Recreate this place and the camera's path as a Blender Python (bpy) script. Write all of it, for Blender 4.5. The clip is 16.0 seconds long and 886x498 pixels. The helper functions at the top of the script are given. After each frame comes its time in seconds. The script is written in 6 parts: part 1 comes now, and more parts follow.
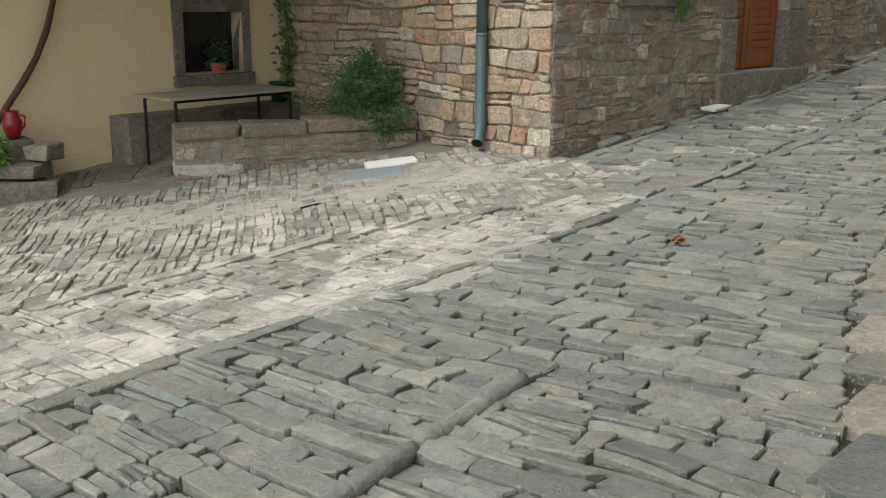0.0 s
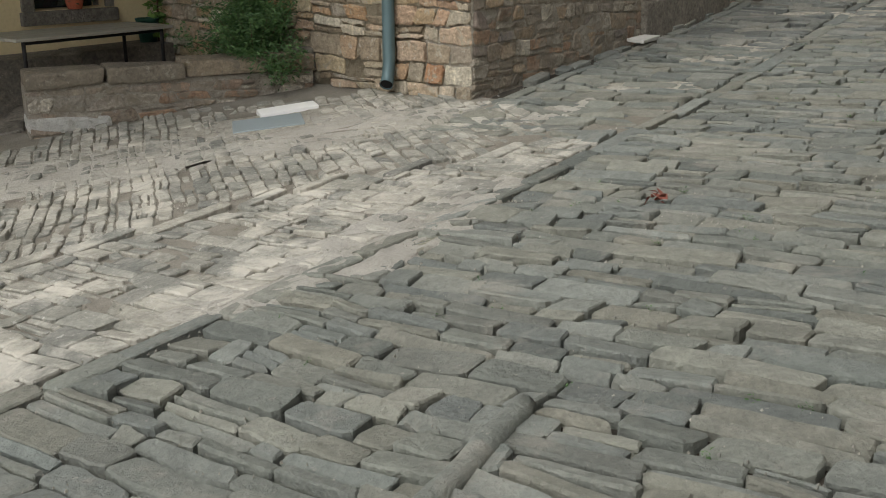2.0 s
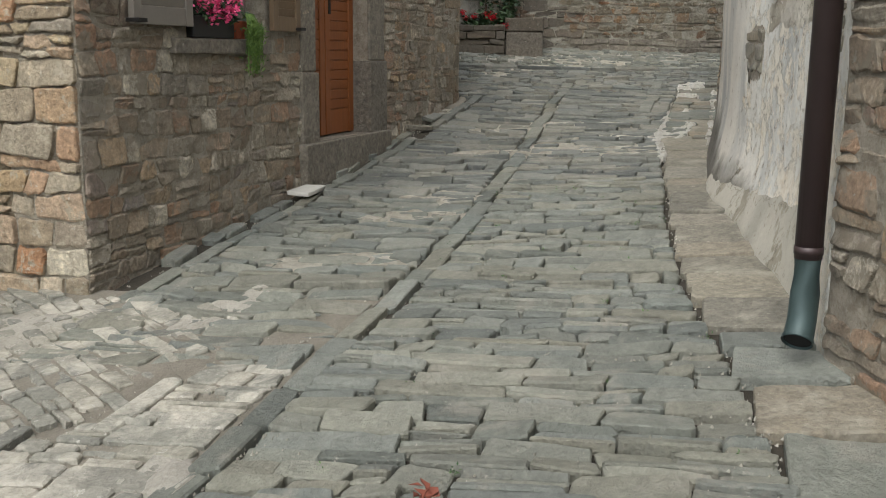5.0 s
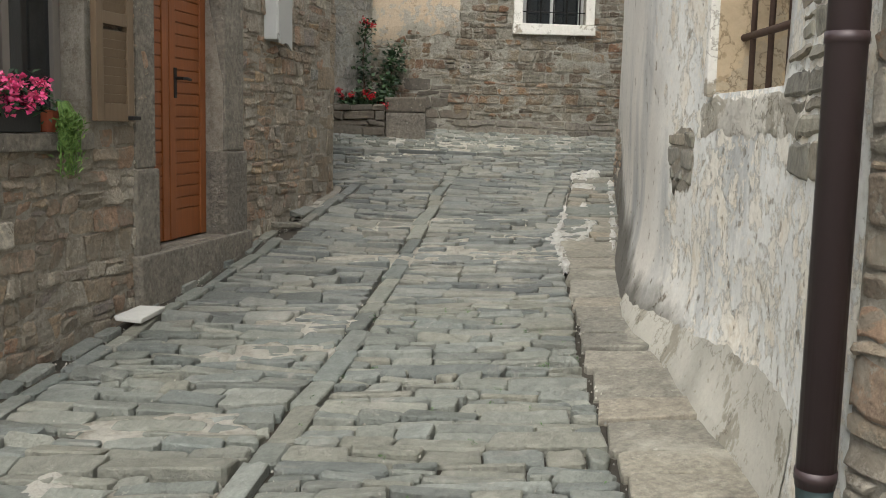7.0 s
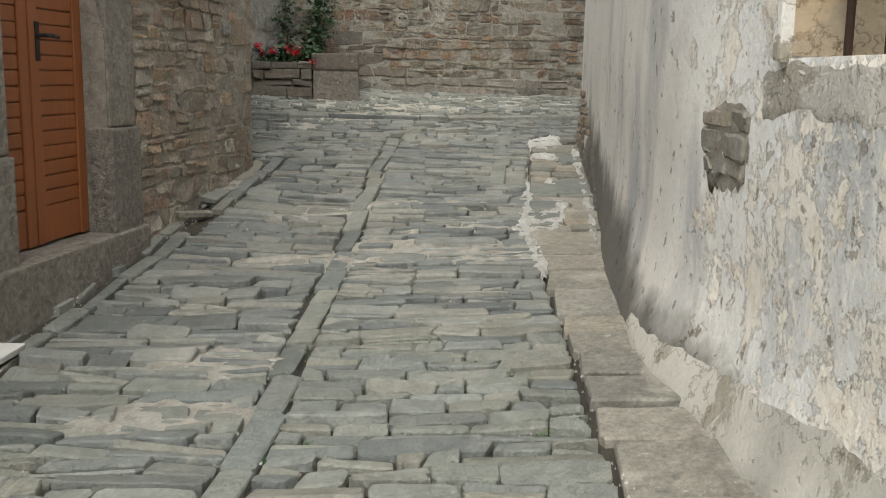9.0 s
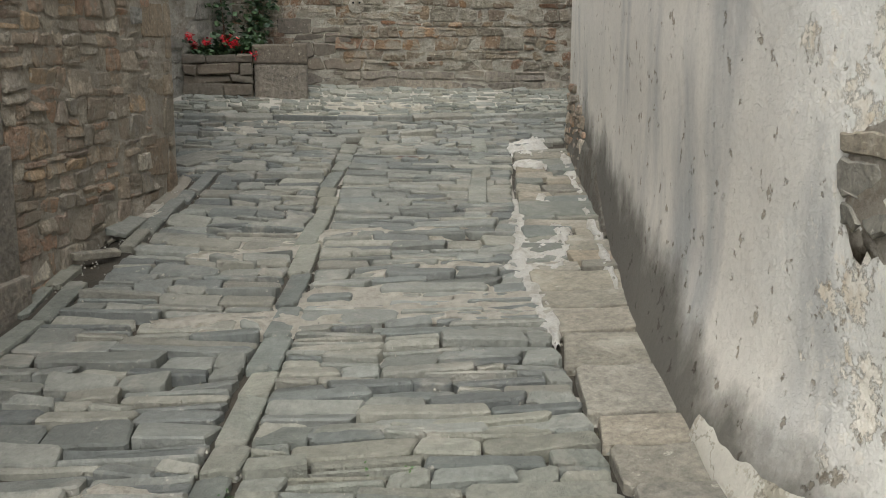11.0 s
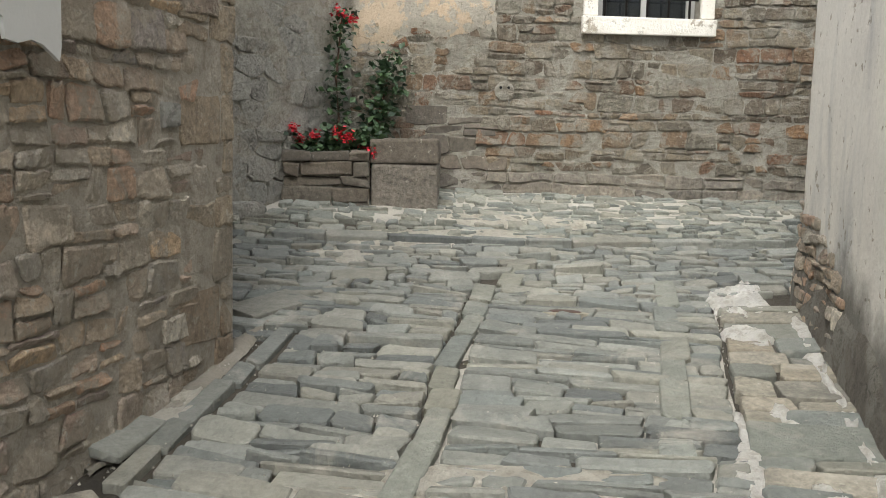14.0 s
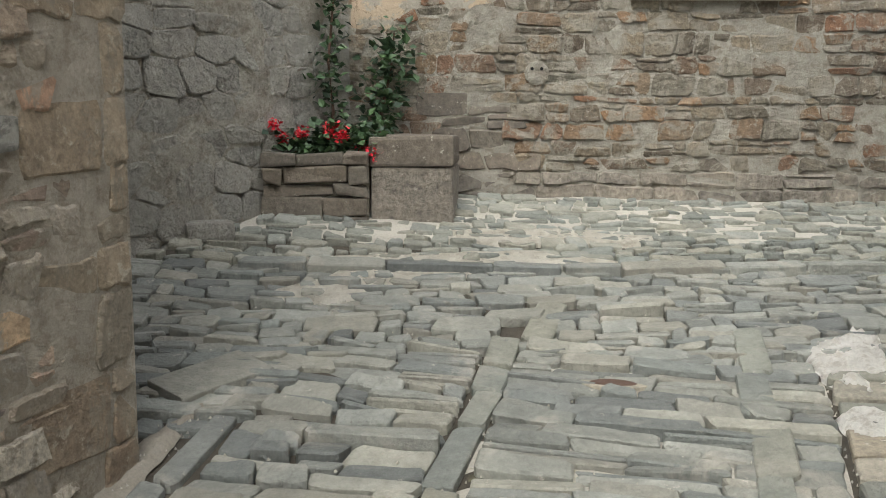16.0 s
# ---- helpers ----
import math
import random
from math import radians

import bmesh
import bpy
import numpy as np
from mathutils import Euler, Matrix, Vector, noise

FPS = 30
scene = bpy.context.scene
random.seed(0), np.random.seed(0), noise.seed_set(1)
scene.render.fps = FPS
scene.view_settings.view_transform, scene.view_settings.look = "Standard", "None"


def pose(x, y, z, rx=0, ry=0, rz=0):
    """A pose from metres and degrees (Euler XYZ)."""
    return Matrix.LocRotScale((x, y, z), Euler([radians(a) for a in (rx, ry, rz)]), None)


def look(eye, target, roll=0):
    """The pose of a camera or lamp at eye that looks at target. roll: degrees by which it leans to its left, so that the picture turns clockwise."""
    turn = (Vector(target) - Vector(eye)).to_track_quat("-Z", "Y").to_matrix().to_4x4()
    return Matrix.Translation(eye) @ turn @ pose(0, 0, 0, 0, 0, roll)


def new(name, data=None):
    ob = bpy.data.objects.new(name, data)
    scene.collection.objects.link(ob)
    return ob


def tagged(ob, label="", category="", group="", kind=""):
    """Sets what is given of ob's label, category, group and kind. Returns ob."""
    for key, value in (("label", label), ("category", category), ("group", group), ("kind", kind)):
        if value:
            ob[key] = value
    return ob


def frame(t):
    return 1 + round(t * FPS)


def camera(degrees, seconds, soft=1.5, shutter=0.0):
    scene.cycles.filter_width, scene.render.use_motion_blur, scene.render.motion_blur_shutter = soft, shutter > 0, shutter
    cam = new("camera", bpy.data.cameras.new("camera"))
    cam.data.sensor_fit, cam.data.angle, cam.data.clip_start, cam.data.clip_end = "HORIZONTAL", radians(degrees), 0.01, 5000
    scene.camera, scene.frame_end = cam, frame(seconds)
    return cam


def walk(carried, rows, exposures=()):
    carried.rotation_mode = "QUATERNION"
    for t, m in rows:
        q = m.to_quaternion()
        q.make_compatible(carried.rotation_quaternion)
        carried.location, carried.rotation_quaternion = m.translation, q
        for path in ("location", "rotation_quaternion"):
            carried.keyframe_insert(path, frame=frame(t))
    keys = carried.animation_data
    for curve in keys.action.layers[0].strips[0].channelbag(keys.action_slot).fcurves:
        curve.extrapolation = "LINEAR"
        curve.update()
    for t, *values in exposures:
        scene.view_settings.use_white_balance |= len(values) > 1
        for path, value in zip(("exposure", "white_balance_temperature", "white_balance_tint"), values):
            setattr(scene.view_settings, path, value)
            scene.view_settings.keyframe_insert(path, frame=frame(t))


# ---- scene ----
cam = camera(48.0, 16.0, 1.0)
PATH = [
    (0, (0.045, -0.049, 1.337), (0.044, 1.889, 0.841), 0.3),
    (0.5, (-0.075, 0.132, 1.282), (-0.165, 2.045, 0.705), 0.2),
    (1, (-0.145, 0.391, 1.223), (-0.203, 2.285, 0.584), -0.8),
    (1.5, (-0.162, 0.683, 1.205), (-0.133, 2.576, 0.56), -1.7),
    (2, (-0.201, 1.003, 1.188), (0.04, 2.893, 0.58), -0.0),
    (2.5, (-0.246, 1.276, 1.185), (0.21, 3.135, 0.605), 1.2),
    (3, (-0.233, 1.645, 1.163), (0.348, 3.472, 0.596), 2.0),
    (3.5, (-0.205, 1.984, 1.135), (0.501, 3.77, 0.579), 2.2),
    (4, (-0.169, 2.307, 1.184), (0.603, 4.079, 0.669), -0.5),
    (4.5, (-0.039, 2.61, 1.227), (0.793, 4.367, 0.755), -1.2),
    (5, (0.091, 2.922, 1.257), (1.044, 4.638, 0.873), 0.6),
    (7.5, (0.92, 4.223, 1.457), (2.117, 5.806, 1.207), 0.9),
    (8, (1.082, 4.554, 1.477), (2.322, 6.097, 1.195), 0.8),
    (10.5, (2.153, 5.945, 1.547), (3.443, 7.427, 1.177), 0.5),
    (11, (2.348, 6.268, 1.555), (3.674, 7.72, 1.192), 0.1),
    (11.5, (2.571, 6.556, 1.584), (3.881, 8.027, 1.241), -0.7),
    (12, (2.83, 6.86, 1.632), (4.054, 8.41, 1.323), -0.1),
    (12.5, (3.043, 7.148, 1.673), (4.229, 8.736, 1.401), -0.3),
    (13, (3.323, 7.462, 1.71), (4.445, 9.098, 1.458), -0.1),
    (13.5, (3.528, 7.735, 1.736), (4.648, 9.376, 1.505), 1.3),
    (14, (3.757, 8.038, 1.791), (4.868, 9.686, 1.562), 1.4),
    (14.5, (4.01, 8.278, 1.834), (5.08, 9.954, 1.616), 0.7),
    (15, (4.232, 8.594, 1.839), (5.295, 10.27, 1.594), 1.1),
    (15.5, (4.444, 8.873, 1.884), (5.497, 10.553, 1.62), 0.5),
    (16, (4.716, 9.149, 1.911), (5.743, 10.842, 1.633), 0.3),
]
walk(cam, [(t, look(eye, target, roll)) for t, eye, target, roll in PATH], [(0.0, 1.22), (0.5, 1.02), (1.0, 0.9), (3.0, 0.92), (5.0, 1.22), (7.5, 1.50), (11.0, 1.54), (13.0, 1.82), (14.5, 2.0), (16.0, 2.08)])

# ---------------------------------------------------------------- light
world = bpy.data.worlds.new("overcast_sky")
scene.world = world
world.use_nodes = True
wn = world.node_tree
sky = wn.nodes.new("ShaderNodeTexSky")
sky.sky_type = 'NISHITA'
sky.sun_disc = False
sky.sun_elevation = radians(57)
sky.sun_rotation = radians(-124)
sky.air_density, sky.dust_density = 1.0, 1.5
soften = wn.nodes.new("ShaderNodeHueSaturation")
soften.inputs["Saturation"].default_value = 0.22
wn.links.new(sky.outputs[0], soften.inputs["Color"])
wn.links.new(soften.outputs[0], wn.nodes["Background"].inputs[0])
wn.nodes["Background"].inputs[1].default_value = 0.15

sun = new("sun", bpy.data.lights.new("sun", 'SUN'))
sun.data.energy, sun.data.angle, sun.data.color = 0.7, radians(40), (1.0, 0.97, 0.88)
sun.matrix_world = look((-8.2, -5.6, 15.0), (0, 0, 0))


# ---------------------------------------------------------------- materials
def rgb(r, g, b):
    return tuple((c / 255 / 12.92 if c < 10 else ((c / 255 + 0.055) / 1.055) ** 2.4) for c in (r, g, b)) + (1.0,)


class Nodes:
    """A short way to write node trees."""

    def __init__(self, name):
        self.mat = bpy.data.materials.new(name)
        self.mat.use_nodes = True
        self.tree = self.mat.node_tree
        self.bsdf = self.tree.nodes["Principled BSDF"]
        self.place = self.add("ShaderNodeNewGeometry").outputs["Position"]

    def add(self, kind, **values):
        node = self.tree.nodes.new(kind)
        for key, value in values.items():
            node.inputs[key.replace("_", " ")].default_value = value
        return node

    def link(self, a, b):
        self.tree.links.new(a, b)

    def noise(self, scale, detail=4.0, rough=0.6, stretch=None, warp=0.0):
        n = self.add("ShaderNodeTexNoise", Scale=scale, Detail=detail, Roughness=rough, Distortion=warp)
        if stretch:
            m = self.add("ShaderNodeVectorMath")
            m.operation = 'MULTIPLY'
            self.link(self.place, m.inputs[0])
            m.inputs[1].default_value = stretch
            self.link(m.outputs[0], n.inputs["Vector"])
        else:
            self.link(self.place, n.inputs["Vector"])
        return n.outputs["Fac"]

    def math(self, op, a, b=0.0, clamp=False):
        m = self.add("ShaderNodeMath")
        m.operation, m.use_clamp = op, clamp
        for slot, v in ((0, a), (1, b)):
            if isinstance(v, (int, float)):
                m.inputs[slot].default_value = v
            else:
                self.link(v, m.inputs[slot])
        return m.outputs[0]

    def band(self, value, low, high):
        m = self.add("ShaderNodeMapRange", From_Min=low, From_Max=high)
        self.link(value, m.inputs["Value"])
        return m.outputs[0]

    def ramp(self, value, colours):
        r = self.add("ShaderNodeValToRGB")
        e = r.color_ramp.elements
        while len(e) < len(colours):
            e.new(0.5)
        for i, c in enumerate(colours):
            e[i].position, e[i].color = i / max(1, len(colours) - 1), c
        self.link(value, r.inputs[0])
        return r.outputs[0]

    def mix(self, fac, a, b, mode='MIX'):
        m = self.add("ShaderNodeMix")
        m.data_type, m.blend_type = 'RGBA', mode
        for slot, v in ((0, fac), (6, a), (7, b)):
            if isinstance(v, (int, float, tuple)):
                m.inputs[slot].default_value = v
            else:
                self.link(v, m.inputs[slot])
        return m.outputs[2]

    def each(self):
        """A number of its own for each piece."""
        a, b = self.add("ShaderNodeObjectInfo").outputs["Random"], self.add("ShaderNodeNewGeometry").outputs["Random Per Island"]
        return self.math('FRACT', self.math('ADD', self.math('MULTIPLY', a, 5.37), b))

    def finish(self, colour, rough=0.85, bump=None, strength=0.4, distance=0.01, metal=0.0):
        if isinstance(colour, tuple):
            self.bsdf.inputs["Base Color"].default_value = colour
        else:
            self.link(colour, self.bsdf.inputs["Base Color"])
        if isinstance(rough, (int, float)):
            self.bsdf.inputs["Roughness"].default_value = rough
        else:
            self.link(rough, self.bsdf.inputs["Roughness"])
        self.bsdf.inputs["Metallic"].default_value = metal
        if bump is not None:
            b = self.add("ShaderNodeBump", Strength=strength, Distance=distance)
            self.link(bump, b.inputs["Height"])
            self.link(b.outputs[0], self.bsdf.inputs["Normal"])
        return self.mat


def stone_material(name, colours, dust, dust_low=0.52, rough=0.82, grain=46, layer=None, strength=0.6, distance=0.012, speck=(176, 172, 158), speck_low=0.62, smear=None, fine=0.75, mottle=0.6, lump=0.0):
    n = Nodes(name)
    base = n.ramp(n.each(), [rgb(*c) for c in colours])
    base = n.mix(1.0, base, n.ramp(n.noise(7.0, 5, 0.65), [(0.62, 0.62, 0.62, 1), (0.98, 0.98, 0.98, 1), (1.30, 1.29, 1.27, 1)]), 'MULTIPLY')
    base = n.mix(1.0, base, n.ramp(n.noise(grain, 4, 0.7), [(1 - fine, 1 - fine, 1 - fine, 1), (1, 1, 1, 1), (1 + fine, 1 + fine, 1 + 0.96 * fine, 1)]), 'MULTIPLY')
    base = n.mix(1.0, base, n.ramp(n.noise(17.0, 7, 0.72, None, 0.3), [(1 - mottle, 1 - mottle, 1 - mottle, 1), (1, 1, 1, 1), (1 + mottle, 1 + 0.98 * mottle, 1 + 0.94 * mottle, 1)]), 'MULTIPLY')
    base = n.mix(n.math('MULTIPLY', n.band(n.noise(2.6, 6, 0.7, None, 0.4), dust_low, dust_low + 0.16), 0.75), base, rgb(*dust))
    base = n.mix(n.math('MULTIPLY', n.band(n.noise(19.0, 6, 0.75), speck_low, speck_low + 0.06), 0.7), base, rgb(*speck))
    if smear:
        lime = n.ramp(n.noise(9, 5, 0.7), [rgb(*t) for t in smear[1:]])
        base = n.mix(n.math('MULTIPLY', n.band(n.noise(6.5, 9, 0.72, None, 0.5), smear[0], smear[0] + 0.05), 0.85), base, lime)
    h = n.math('ADD', n.noise(grain, 6, 0.7, layer), n.math('MULTIPLY', n.noise(11.0, 3, 0.6, layer), 1.6))
    if lump:
        h = n.math('ADD', h, n.math('MULTIPLY', n.noise(16.0, 9, 0.74, None, 0.4), lump))
    return n.finish(base, n.band(n.noise(20, 3), -0.6, 1.4) if rough is None else rough, h, strength, distance)


def plain_material(name, colour, rough=0.6, metal=0.0, vary=0.25, scale=14.0, strength=0.25, distance=0.004, stretch=None):
    n = Nodes(name)
    f = n.noise(scale, 5, 0.65, stretch)
    low, high = 1 - vary, 1 + vary
    c = n.mix(1.0, rgb(*colour), n.ramp(f, [(low, low, low, 1), (1, 1, 1, 1), (high, high, high, 1)]), 'MULTIPLY')
    return n.finish(c, rough, n.noise(scale * 5, 4, 0.6, stretch), strength, distance, metal)


def earth_material(name, tones):
    n = Nodes(name)
    c = n.ramp(n.noise(3.2, 6, 0.7), [rgb(*t) for t in tones])
    c = n.mix(1.0, c, n.ramp(n.noise(80, 5, 0.8), [(0.45, 0.45, 0.45, 1), (1, 1, 1, 1), (1.35, 1.33, 1.3, 1)]), 'MULTIPLY')
    c = n.mix(n.band(n.noise(5.5, 4, 0.6), 0.66, 0.74), c, rgb(112, 112, 84))
    return n.finish(c, 0.95, n.noise(60, 6, 0.75), 0.9, 0.02)


def mortar_material(name, dark, mid, light, scale=6.0):
    n = Nodes(name)
    c = n.ramp(n.noise(scale, 6, 0.7), [rgb(*dark), rgb(*mid), rgb(*light)])
    c = n.mix(n.math('MULTIPLY', n.band(n.noise(16, 7, 0.75), 0.50, 0.60), 0.55), c, n.mix(1.0, c, (0.58, 0.53, 0.46, 1), 'MULTIPLY'))
    c = n.mix(1.0, c, n.ramp(n.noise(90, 5, 0.8), [(0.55, 0.55, 0.55, 1), (1, 1, 1, 1), (1.25, 1.25, 1.25, 1)]), 'MULTIPLY')
    return n.finish(c, 0.95, n.math('ADD', n.noise(40, 7, 0.8), n.math('MULTIPLY', n.noise(9, 5, 0.65), 1.5)), 1.0, 0.05)


def plaster_material(name, tones, bare, bare_low, streak, rough_scale=7.0, strength=0.7, aged=True):
    """Old lime plaster: even tone, darker streaks, and patches from which the top coat has come off."""
    n = Nodes(name)
    c = n.ramp(n.noise(1.3, 6, 0.62), [rgb(*t) for t in tones])
    c = n.mix(n.math('MULTIPLY', n.band(n.noise(1.9, 2, 0.5, (1.0, 1.0, 0.16)), 0.52, 0.72), 0.6), c, rgb(*streak))
    worn = n.band(n.noise(2.1, 9, 0.68, None, 0.15), bare_low, bare_low + 0.02)
    under = n.ramp(n.noise(13, 5, 0.7), [rgb(*t) for t in bare])
    c = n.mix(worn, c, under)
    c = n.mix(1.0, c, n.ramp(n.noise(34, 6, 0.75), [(0.74, 0.74, 0.73, 1), (1, 1, 1, 1), (1.14, 1.14, 1.14, 1)]), 'MULTIPLY')
    crack = n.math('MULTIPLY', n.math('ABSOLUTE', n.math('SUBTRACT', n.noise(1.5, 7, 0.6), 0.5)), 160.0, True)
    if aged:
        c = n.mix(crack, n.mix(1.0, c, (0.55, 0.53, 0.5, 1), 'MULTIPLY'), c)
    pits = n.band(n.noise(21, 4, 0.55), 0.32, 0.37)
    if aged:
        c = n.mix(pits, n.mix(1.0, c, (0.78, 0.76, 0.72, 1), 'MULTIPLY'), c)
    h = n.math('ADD', n.math('ADD', n.noise(rough_scale, 8, 0.7), n.math('MULTIPLY', n.noise(26, 6, 0.7), n.math('ADD', 0.25, n.math('MULTIPLY', worn, 0.9)))), n.math('MULTIPLY', worn, -0.5))
    if aged:
        h = n.math('ADD', h, n.math('MULTIPLY', pits, 0.25))
    return n.finish(c, 0.92, n.math('ADD', h, n.math('MULTIPLY', n.noise(70, 4, 0.7), 0.18)), strength, 0.03)


def peeling_plaster(name):
    """A grey skin coat, whole and streaked up the street, flaking off sandy render further down."""
    n = Nodes(name)
    axis = n.add("ShaderNodeVectorMath")
    axis.operation = 'DOT_PRODUCT'
    n.link(n.place, axis.inputs[0])
    axis.inputs[1].default_value = (0.66, 0.75, -0.35)
    along = n.math('ADD', axis.outputs["Value"], n.math('MULTIPLY', n.noise(1.1, 5, 0.6), 1.6))
    whole = n.band(along, 8.7, 9.5)
    skin = n.ramp(n.noise(1.6, 6, 0.62), [rgb(196, 193, 185), rgb(232, 230, 221), rgb(216, 215, 208), rgb(240, 238, 231)])
    beige = n.ramp(n.noise(2.1, 6, 0.65), [rgb(182, 175, 161), rgb(208, 202, 189), rgb(196, 191, 180), rgb(216, 212, 201)])
    skin = n.mix(n.math('MULTIPLY', whole, 0.85), skin, beige)
    skin = n.mix(n.math('MULTIPLY', n.band(n.noise(1.5, 5, 0.6, (1.0, 1.0, 0.22), 0.2), 0.52, 0.68), 0.8), skin, rgb(148, 150, 148))
    under = n.ramp(n.noise(9, 6, 0.7), [rgb(176, 165, 144), rgb(214, 206, 189), rgb(230, 224, 210), rgb(204, 188, 160), rgb(238, 234, 225)])
    flake = n.math('ADD', n.noise(4.2, 12, 0.76), n.math('MULTIPLY', whole, 0.16))
    kept = n.band(flake, 0.485, 0.50)
    thin = n.band(n.noise(14, 8, 0.74, None, 0.3), 0.40, 0.46)
    scuffed = n.math('ADD', thin, whole, True)
    c = n.mix(n.math('MULTIPLY', kept, scuffed), under, skin)
    rim = n.math('MULTIPLY', n.band(flake, 0.475, 0.487), n.math('SUBTRACT', 1.0, n.band(flake, 0.487, 0.499)))
    c = n.mix(n.math('MULTIPLY', rim, 0.55), c, rgb(138, 129, 112))
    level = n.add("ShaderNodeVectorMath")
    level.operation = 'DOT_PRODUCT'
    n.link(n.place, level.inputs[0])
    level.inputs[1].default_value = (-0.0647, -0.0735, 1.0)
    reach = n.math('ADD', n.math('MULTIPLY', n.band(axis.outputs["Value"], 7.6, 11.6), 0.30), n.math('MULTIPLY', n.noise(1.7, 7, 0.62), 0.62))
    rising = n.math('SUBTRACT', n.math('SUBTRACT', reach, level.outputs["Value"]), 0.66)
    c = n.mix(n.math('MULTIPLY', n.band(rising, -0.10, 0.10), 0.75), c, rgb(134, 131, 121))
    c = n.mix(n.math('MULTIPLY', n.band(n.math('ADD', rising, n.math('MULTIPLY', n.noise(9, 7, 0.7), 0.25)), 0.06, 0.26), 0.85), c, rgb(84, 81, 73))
    c = n.mix(1.0, c, n.ramp(n.noise(38, 6, 0.75), [(0.72, 0.71, 0.69, 1), (1, 1, 1, 1), (1.14, 1.14, 1.14, 1)]), 'MULTIPLY')
    pits = n.band(n.noise(13, 6, 0.6), 0.345, 0.375)
    c = n.mix(pits, n.mix(1.0, c, (0.58, 0.54, 0.48, 1), 'MULTIPLY'), c)
    h = n.math('ADD', n.math('MULTIPLY', kept, 0.55), n.math('MULTIPLY', n.noise(24, 7, 0.72), n.math('SUBTRACT', 0.9, n.math('MULTIPLY', whole, 0.5))))
    h = n.math('ADD', n.math('ADD', h, n.math('MULTIPLY', pits, 0.5)), n.math('MULTIPLY', n.noise(5, 5, 0.6), 0.7))
    return n.finish(c, 0.92, h, 0.8, 0.022)


def leaf_material(name, a, b, c):
    n = Nodes(name)
    return n.finish(n.ramp(n.each(), [rgb(*a), rgb(*b), rgb(*c)]), 0.6)


def wood_material(name, a, b, grain=(1.0, 1.0, 0.06), scale=60.0):
    n = Nodes(name)
    c = n.ramp(n.noise(scale, 5, 0.6, grain, 0.3), [rgb(*a), rgb(*b)])
    c = n.mix(1.0, c, n.ramp(n.noise(3.0, 3), [(0.8, 0.8, 0.8, 1), (1.15, 1.15, 1.15, 1)]), 'MULTIPLY')
    return n.finish(c, 0.5, n.noise(scale, 4, 0.6, grain), 0.25, 0.003)


PAVING = stone_material("grey_paving_stone", [(97, 101, 95), (128, 130, 120), (112, 116, 111), (142, 142, 130), (121, 120, 108), (135, 138, 130), (103, 107, 102), (130, 128, 115), (117, 122, 116)], (158, 153, 141), 0.55, 0.62, 52, None, 0.95, 0.018, (166, 162, 150), 0.63, None, 0.36, 0.5)
SLATE = stone_material("dark_slate_paving_stone", [(90, 93, 88), (122, 123, 115), (104, 107, 103), (137, 136, 125), (117, 115, 105), (128, 130, 123), (86, 89, 86), (111, 115, 110)], (160, 155, 143), 0.56, 0.56, 52, None, 0.75, 0.016, (168, 164, 152), 0.63, None, 0.36, 0.5)
PALE_PAVING = stone_material("pale_paving_stone", [(118, 118, 110), (147, 145, 134), (112, 112, 105), (158, 154, 142), (139, 136, 124), (129, 129, 121)], (202, 196, 182), 0.47, 0.8, 46, None, 0.8, 0.016, (192, 188, 178), 0.60, None, 0.55, 0.42)
SLAB = stone_material("sandstone_slab", [(120, 116, 104), (141, 135, 120), (114, 111, 101), (140, 130, 112), (132, 128, 117)], (172, 167, 152), 0.54, 0.8, 40, None, 0.9)
EARTH = earth_material("dark_joint_earth", [(36, 33, 27), (52, 48, 40), (74, 68, 57), (112, 105, 90)])
SAND = earth_material("pale_trodden_sand", [(134, 130, 119), (162, 157, 146), (182, 178, 167), (204, 199, 189)])
SAND_BROWN = earth_material("dusty_joint_sand", [(92, 87, 76), (122, 116, 104), (146, 140, 128), (170, 165, 154)])
PALE_MORTAR = mortar_material("pale_lime_mortar", (172, 166, 151), (202, 197, 183), (226, 221, 209), 9.0)
LIMEWASH = mortar_material("white_lime_splash", (186, 182, 171), (230, 227, 218), (246, 244, 239), 12.0)
WALL_BROWN = stone_material("brown_rubble_stone", [(132, 117, 102), (176, 159, 137), (158, 151, 138), (190, 165, 134), (146, 138, 126), (184, 174, 156), (174, 139, 113), (168, 159, 145), (206, 197, 179), (150, 135, 117), (178, 146, 119), (140, 132, 124)], (158, 148, 130), 0.56, 0.9, 42, None, 1.0, 0.03, (178, 172, 157), 0.58, (0.50, (108, 100, 86), (150, 140, 123), (194, 186, 170)), lump=1.6)
CORNER_STONE = stone_material("brown_quoin_stone", [(142, 125, 103), (159, 144, 122), (130, 119, 103), (149, 139, 122), (140, 119, 96)], (164, 152, 132), 0.50, 0.9, 38, None, 1.0, 0.03, (178, 170, 152), 0.58, (0.52, (96, 88, 75), (138, 128, 111), (180, 172, 156)), lump=1.6)
WALL_OCHRE = stone_material("ochre_rubble_stone", [(170, 142, 108), (192, 174, 142), (160, 151, 136), (188, 153, 116), (184, 173, 153), (150, 132, 108), (208, 199, 178), (178, 136, 102)], (180, 170, 146), 0.58, 0.9, 40, None, 1.0, 0.025, (206, 200, 184), 0.60, (0.55, (150, 140, 118), (180, 170, 150), (206, 198, 182)), lump=1.1)
